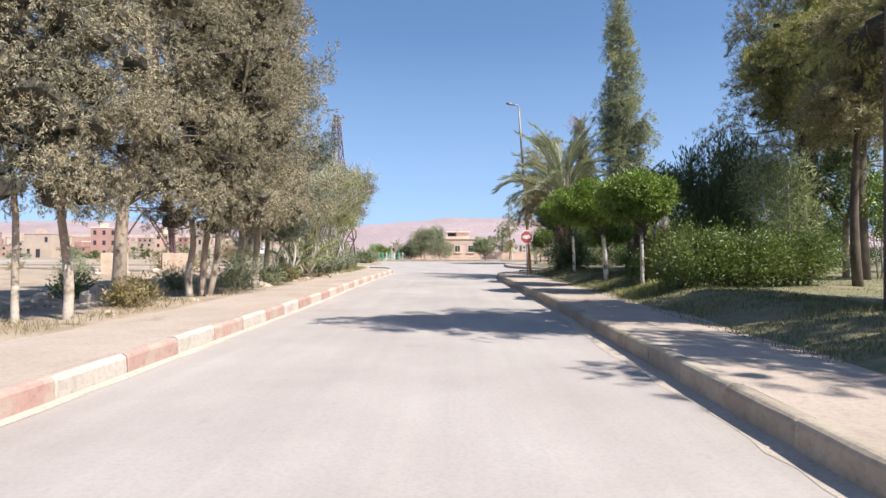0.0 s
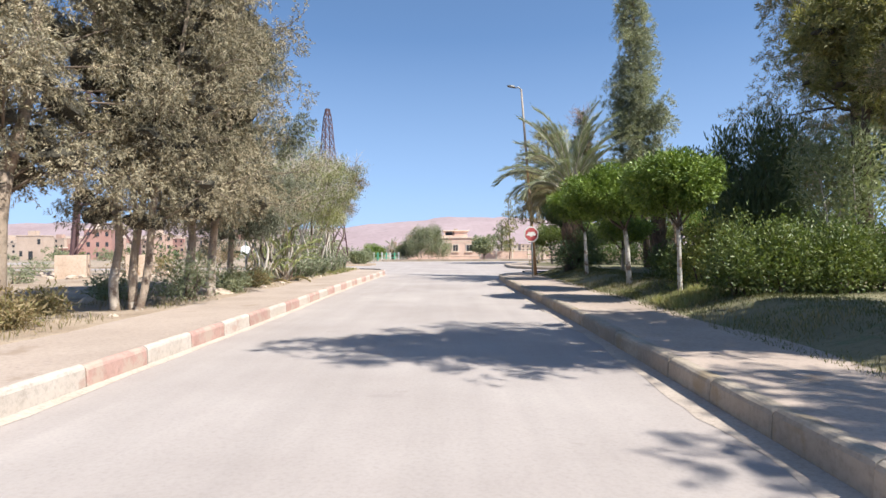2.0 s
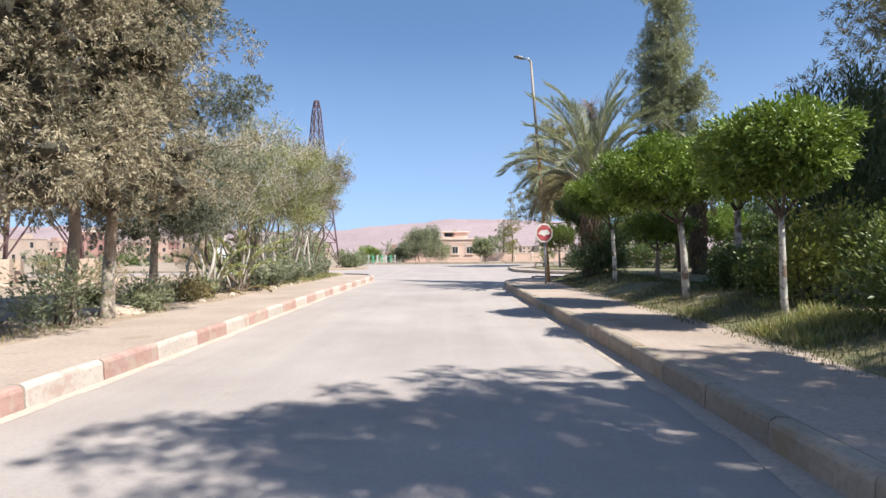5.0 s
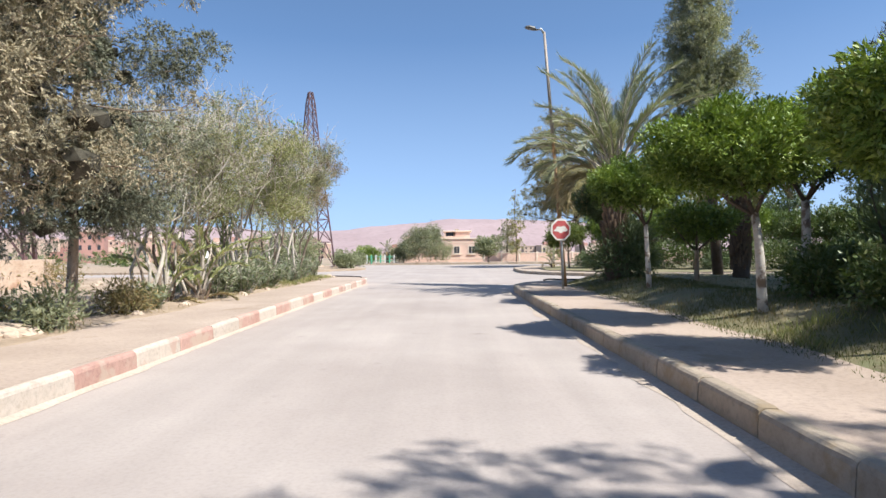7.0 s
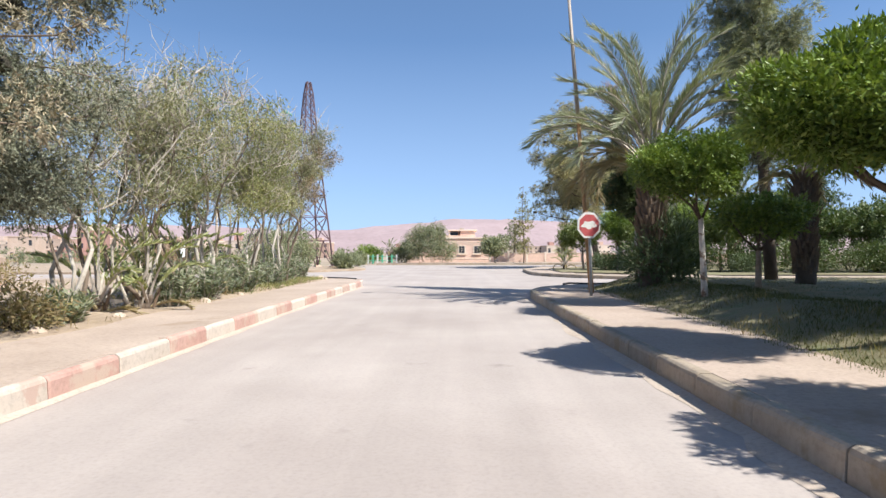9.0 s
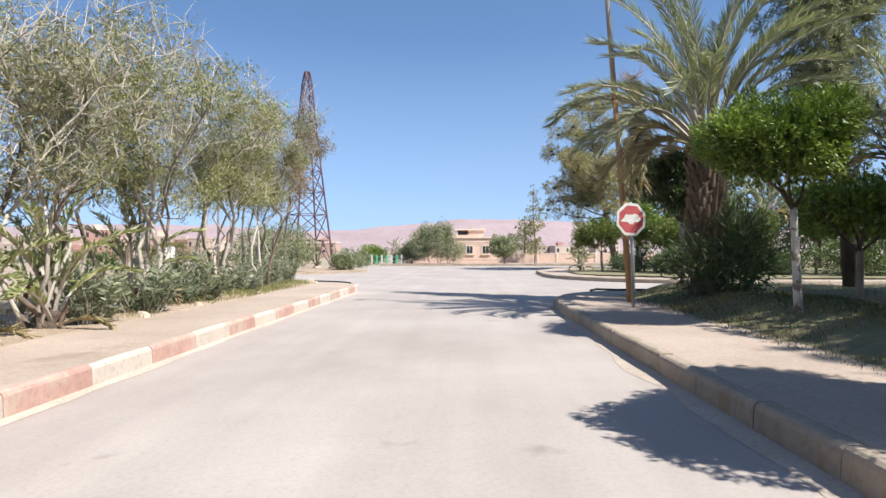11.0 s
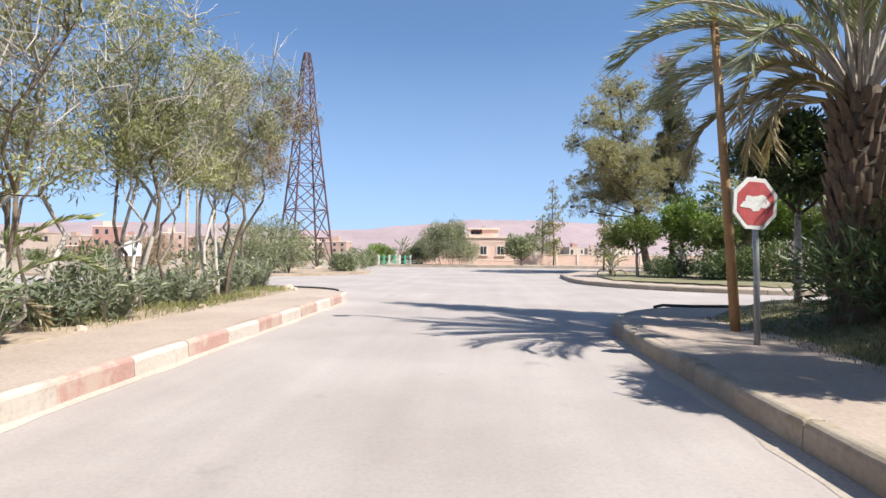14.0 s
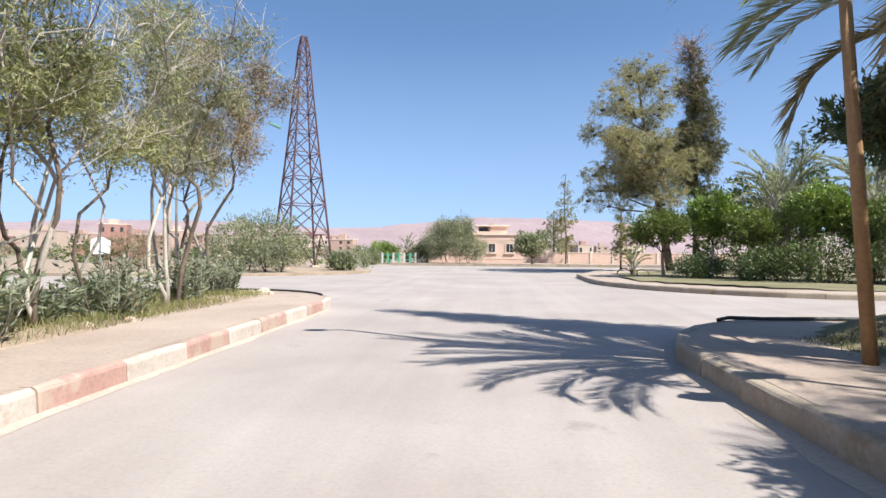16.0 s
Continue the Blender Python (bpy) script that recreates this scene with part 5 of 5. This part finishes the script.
def pylon(at, height, base, turn, label, foot=0.0, top_w=0.34):
    """Square lattice tower: four legs, and a ring and crossed braces on each face, level by level."""
    e = thing("pylon", at, label, "power pylon", "lattice pylons")
    e.rotation_euler = (0, 0, radians(turn))
    lev = [0.0]
    d = 2.1
    while lev[-1] + d < height - 0.5:
        lev.append(lev[-1] + d)
        d = max(0.55, d * 0.9)
    lev.append(height)

    def half(z):
        return base / 2 * float(np.interp(z / height, (0, 0.15, 0.5, 0.78, 0.93, 1.0), (1.0, 0.88, 0.55, 0.31, 0.21, 0.1)))
    S = [(-1, -1), (1, -1), (1, 1), (-1, 1)]
    for sx, sy in S:
        for a, b in zip(lev, lev[1:]):
            beam("leg", e, (sx * half(a), sy * half(a), foot + a), (sx * half(b), sy * half(b), foot + b), 0.11 - 0.05 * a / height, M_STEEL)
    for i, (a, b) in enumerate(zip(lev, lev[1:])):
        for j in range(4):
            (ax, ay), (bx, by) = S[j], S[(j + 1) % 4]
            ha, hb = half(a), half(b)
            w = 0.06 - 0.02 * a / height
            beam("brace", e, (bx * hb, by * hb, foot + b), (ax * hb, ay * hb, foot + b), w, M_STEEL)
            if i == 0:
                m = ((ax + bx) / 2 * hb, (ay + by) / 2 * hb, foot + b)
                beam("brace", e, (ax * ha, ay * ha, foot + a), m, w, M_STEEL)
                beam("brace", e, (bx * ha, by * ha, foot + a), m, w, M_STEEL)
            else:
                beam("brace", e, (ax * ha, ay * ha, foot + a), (bx * hb, by * hb, foot + b), w, M_STEEL)
                beam("brace", e, (bx * ha, by * ha, foot + a), (ax * hb, ay * hb, foot + b), w, M_STEEL)
    for sx, sy in S:
        h = half(0)
        s = 0.55 if foot > 0.3 else 0.25
        part("footing", Geo().box((sx * h - s, sy * h - s, -0.3), (sx * h + s, sy * h + s, max(foot, 0.12))), M_PIER, e, "square tan plastered footing")
    return e


pylon((-11.95, 60.0, 0.07), 14.6, 2.85, 38, "rust-red lattice pylon on the island")
pylon((-15.1, 29.0, 0.0), 14.6, 2.5, 29, "rust-red lattice pylon on concrete footings", 1.1)


def line_wire(z, dx):
    a, b = Vector((-15.2 + dx * 0.4, 30.8, z + 1.0)), Vector((-12.6 + dx * 0.3, 59.8, z))
    e = thing("power_line", a, "thin overhead wire with a green glass insulator string", "power line", "overhead wires")
    pts = []
    for i in range(25):
        f = i / 24
        p = a.lerp(b, f)
        p.z -= 1.1 * 4 * f * (1 - f) * 0.35
        pts.append(p - a)
    part("wire", Geo().tube(pts, [0.006] * 25, 4), M_GALV, e)
    q = Vector(pts[-3])
    r = Vector(pts[-2])
    d = (r - q).normalized()
    line, radii = [], []
    for i in range(12):
        for f, w in ((0.0, 0.035), (0.03, 0.1), (0.06, 0.095), (0.09, 0.03)):
            line.append(q + d * (i * 0.12 + f))
            radii.append(w)
    g = Geo().tube(line, radii, 8)
    part("insulator", g, M_INSUL, e, "green glass insulator string")
    return e


for z, dx in ((11.85, -0.9), (10.3, -0.95), (8.7, -1.0)):
    line_wire(z, dx)


def small_sign(at):
    e = thing("road_sign", at, "white back of a small road sign on a grey post", "traffic sign")
    part("post", Geo().tube([(0, 0, -0.2), (0, 0, 1.9)], [0.03, 0.03], 8), M_GALV, e)
    plate = part("plate", Geo().add([(-0.38, 0, 1.15), (0.36, 0, 1.15), (0.38, 0, 1.75), (0.0, 0, 1.95), (-0.34, 0, 1.8), (-0.38, 0.02, 1.15), (0.36, 0.02, 1.15), (0.38, 0.02, 1.75), (0.0, 0.02, 1.95), (-0.34, 0.02, 1.8)],
                            [(0, 1, 2, 3, 4), (9, 8, 7, 6, 5), (0, 5, 6, 1), (1, 6, 7, 2), (2, 7, 8, 3), (3, 8, 9, 4), (4, 9, 5, 0)]), M_SIGNW, e, "plain white plate")
    plate.matrix_local = Matrix.Translation((0, 0, 0.12)) @ Matrix.Rotation(radians(38), 4, "Z") @ Matrix.Diagonal((0.85, 1, 0.78, 1))
    return e


small_sign((-13.9, 43.0, 0.0))


def rock(name, at, size, seed, label="pale rough stone lying on the dry soil", group="loose stones"):
    rng = np.random.default_rng(seed)
    bm = bmesh.new()
    bmesh.ops.create_icosphere(bm, subdivisions=2, radius=1.0)
    for v in bm.verts:
        n = noise.noise(Vector(v.co) * 1.3 + Vector((seed, 0, 0)))
        v.co *= 1 + 0.35 * n
        v.co = Vector((v.co.x * size[0], v.co.y * size[1], max(-0.5, v.co.z) * size[2]))
    me = bpy.data.meshes.new(name)
    bm.to_mesh(me)
    bm.free()
    me.materials.append(M_STONE)
    ob = new(name, me)
    ob.location = at
    ob.rotation_euler = (0, 0, rng.uniform(0, 6))
    return tagged(ob, label, "stone", group)


rock("boulder", (-7.0, 11.6, 0.22), (0.28, 0.22, 0.32), 1)
rock("boulder", (-6.7, 11.2, 0.16), (0.4, 0.3, 0.14), 2)
rock("boulder", (-6.05, 17.75, 0.2), (0.62, 0.34, 0.15), 3)
rock("boulder", (-6.6, 19.0, 0.2), (0.5, 0.3, 0.12), 4)
for i, (x, y, s) in enumerate([(-5.75, 36.35, 0.15), (-5.55, 36.6, 0.2), (-5.9, 36.75, 0.13), (-5.3, 36.45, 0.11), (-5.65, 17.6, 0.14), (-5.5, 20.4, 0.12), (-5.5, 12.6, 0.09), (-6.6, 20.6, 0.2),
                             (-5.4, 25.4, 0.13), (-5.45, 27.6, 0.1), (-5.5, 22.3, 0.12), (-7.4, 15.0, 0.2), (-8.0, 9.6, 0.22), (-9.0, 13.0, 0.2), (-5.5, 30.2, 0.12)]):
    rock("stone", (x, y, KZ), (s, s * 0.8, s * 0.7), 10 + i)

rs = random.Random(77)
for i in range(26):
    x, y, s = -5.35 - 3.4 * rs.random() ** 1.6, rs.uniform(7.5, 35.5), rs.uniform(0.03, 0.1)
    rock("stone", (x, y, left_height(x, y) + s * 0.15), (s, s * 0.8, s * 0.6), 60 + i)

for i in range(24):
    a, d, s = rs.uniform(0, 6.28), rs.uniform(1.9, 3.4), rs.uniform(0.08, 0.26)
    x, y = -15.1 + d * math.cos(a), 29.0 + d * math.sin(a)
    rock("stone", (x, y, left_height(x, y) + s * 0.2), (s, s * 0.8, s * 0.6), 120 + i, "pale broken rubble at the pylon footing", "footing rubble")

# a dark hose lying over the kerb at each corner
part_hose = thing("hose", (0, 0, 0), "black rubber hose lying over the kerb corner", "hose")
part("hose_line", Geo().tube([(3.35, 32.25, KZ + 0.02), (3.55, 32.35, KZ + 0.05), (4.1, 32.45, KZ + 0.03), (5.4, 32.7, KZ + 0.02), (7.5, 32.8, KZ + 0.02)], [0.03] * 5, 8), M_RUBBER, part_hose, smooth=True)

hose_left = thing("hose", (0, 0, 0), "black rubber hose lying along the pavement corner", "hose")
part("hose_line", Geo().tube([(x, y, KZ + 0.015) for x, y in [(-7.4, 37.9)] + arc(CL, 35.4, 2.36, 86, 24, 8)], [0.024] * 10, 7), M_RUBBER, hose_left, smooth=True)


lot_post = thing("concrete_post", (-15.2, 50.0, 0.0), "plain grey concrete post on the open lot", "post")
part("shaft", Geo().tube([(0, 0, -0.2), (0, 0, 2.3), (0.02, 0, 4.65)], [0.085, 0.078, 0.065], 8), M_CONC, lot_post, smooth=True)
part("cap", Geo().tube([(0.02, 0, 4.65), (0.02, 0, 4.72)], [0.08, 0.07], 8), M_CONC, lot_post)

# ---- buildings ----
def window_on(parent, x0, z0, w, h, y, frame_mat=None):
    fr = part("window", Geo().box((x0, y - 0.06, z0), (x0 + w, y + 0.1, z0 + h)), frame_mat or M_CREAM, parent)
    part("pane", Geo().box((x0 + w * 0.14, y - 0.075, z0 + h * 0.1), (x0 + w * 0.86, y - 0.058, z0 + h * 0.9)), M_GLASS, fr)
    return fr


def villa():
    e = thing("villa", (-6.7, 88, -0.4), "pink rendered villa with cream trim and a roof room", "house")
    part("wall", Geo().box((0, 0, -0.2), (11.2, 9, 3.35)), M_PINKW, e)
    part("cornice", Geo().box((-0.12, -0.12, 3.35), (11.32, 9.1, 3.5)), M_CREAM, e)
    for z in (0.8, 2.62, 2.85):
        part("band", Geo().box((-0.03, -0.03, z), (11.23, 0.05, z + 0.07)), M_CREAM, e)
    part("parapet", Geo().box((0.1, 0.1, 3.5), (7.7, 8.9, 3.75)), M_PINKW, e)
    rr = part("roof_room", Geo().box((6.7, 2.5, 3.5), (8.6, 8, 4.4)), M_PINKW, e)
    part("roof_wall", Geo().box((5.2, 4.2, 3.5), (6.7, 8, 4.4)), M_PINKW, rr)
    part("roof_post", Geo().box((5.2, 2.5, 3.5), (5.4, 2.7, 4.4)), M_CREAM, rr)
    part("roof_edge", Geo().box((5.0, 2.3, 4.4), (8.85, 8.2, 4.54)), M_CREAM, rr)
    part("roof_opening", Geo().box((5.4, 4.1, 3.6), (6.4, 4.22, 4.3)), M_GLASS, rr)
    part("roof_tank", Geo().box((6.6, 3.6, 4.54), (7.2, 4.2, 4.8)), M_CONC, e)
    for x in (0.9, 3.4, 6.4, 8.3):
        window_on(e, x, 1.42, 0.95, 1.08, 0)
        part("window_sill", Geo().box((x - 0.1, -0.14, 1.34), (x + 1.05, 0.02, 1.42)), M_CREAM, e)
        part("window_bar", Geo().box((x + 0.46, -0.1, 1.53), (x + 0.5, -0.07, 2.39)), M_CREAM, e)
    return e


villa()


def garden_wall(x0, x1, y):
    e = thing("garden_wall", (x0, y, 0.1), "low pink boundary wall with cream pillars", "wall")
    n = int((x1 - x0) / 2.1)
    for i in range(n):
        a = i * 2.1
        part("panel", Geo().box((a + 0.1, 0, 0), (a + 2.0, 0.18, 1.0)), M_PINKW, e)
        part("coping", Geo().box((a + 0.09, -0.03, 1.0), (a + 2.01, 0.21, 1.08)), M_CREAM, e)
        part("pillar", Geo().box((a - 0.1, -0.06, 0), (a + 0.09, 0.24, 1.18)), M_CREAM, e)
    return e


garden_wall(3.4, 32, 82.0)


def picket_fence():
    e = thing("fence", (-11.2, 78.5, 0.0), "white and green painted fence posts by the road", "fence")
    for i in range(9):
        x = i * 0.52
        part("post", Geo().box((x, 0, 0), (x + 0.16, 0.16, 1.0)), M_SWHITE if i % 2 == 0 else M_GREENP, e)
    for z in (0.3, 0.75):
        part("rail", Geo().box((0, 0.05, z), (4.3, 0.1, z + 0.07)), M_GREENP, e)
    return e


picket_fence()


def town_house(x, y, z, w, d, h, floors, material, seed):
    rng = random.Random(seed)
    e = thing("town_house", (x, y, z), "flat-roofed ochre and pink town building far across the plain", "building", "far town")
    e.rotation_euler = (0, 0, radians(rng.uniform(-16, 16) + 14))
    part("wall", Geo().box((0, 0, -1), (w, d, h)), material, e)
    part("parapet", Geo().box((-0.15, -0.15, h), (w + 0.15, d + 0.15, h + 0.35)), M_CREAM if rng.random() < 0.3 else material, e)
    if rng.random() < 0.6:
        part("roof_room", Geo().box((w * 0.3, d * 0.3, h + 0.35), (w * 0.3 + 3, d * 0.3 + 3, h + 2.3)), rng.choice(M_TERRA), e)
    me = bpy.data.meshes.get("far_window")
    if me is None:
        me = Geo().box((0, -0.06, 0), (1, 0.1, 1)).mesh("far_window")
        me.materials.append(M_GLASS)
    n = max(2, int(w / 2.6))
    for f in range(floors):
        for i in range(n):
            if rng.random() < 0.2:
                continue
            tall = f == 0 and rng.random() < 0.35
            ob = new("window", me)
            ob.parent = e
            ob.matrix_local = Matrix.Translation((w / n * (i + 0.3), 0, h / floors * (f + (0.02 if tall else 0.32)))) @ Matrix.Diagonal((w / n * (0.34 + 0.14 * tall), 1, h / floors * (0.72 if tall else 0.44), 1))
    return e


rt = random.Random(9)
i = 0
for row, (ya, yb, xa, xb) in enumerate(((255, 280, -290, -62), (298, 330, -330, -75))):
    x = xa
    while x < xb:
        w = rt.uniform(6, 12)
        fl = rt.choice((2, 2, 3)) if row == 0 else rt.choice((2, 3, 3))
        y = rt.uniform(ya, yb)
        town_house(x, y, plain_height(x, y) - 0.3 + row * 2.4, w, rt.uniform(7, 10), fl * rt.uniform(2.3, 2.8), fl, M_TERRA[rt.choice((0, 0, 1, 1, 2, 3))], i)
        x += w * rt.uniform(0.6, 1.05)
        i += 1
for x, y, w, top, fl, m in ((-150, 245, 10, 10.2, 3, 3), (-126, 250, 9, 8.0, 3, 0), (-174, 240, 10, 7.4, 2, 1), (-110, 248, 8, 6.6, 2, 1), (-94, 252, 9, 5.8, 2, 2), (-196, 238, 10, 8.0, 3, 0)):
    z = plain_height(x, y) - 0.2
    town_house(x, y, z, w, 8, top - z, fl, M_TERRA[m], i)
    i += 1
x = -40.0
while x < 90:
    w = rt.uniform(7, 13)
    town_house(x, rt.uniform(280, 400), -0.1, w, 9, rt.uniform(3.6, 5.6), 1 if rt.random() < 0.5 else 2, M_TERRA[rt.choice((1, 2, 2))], i)
    x += w * rt.uniform(1.0, 2.4)
    i += 1
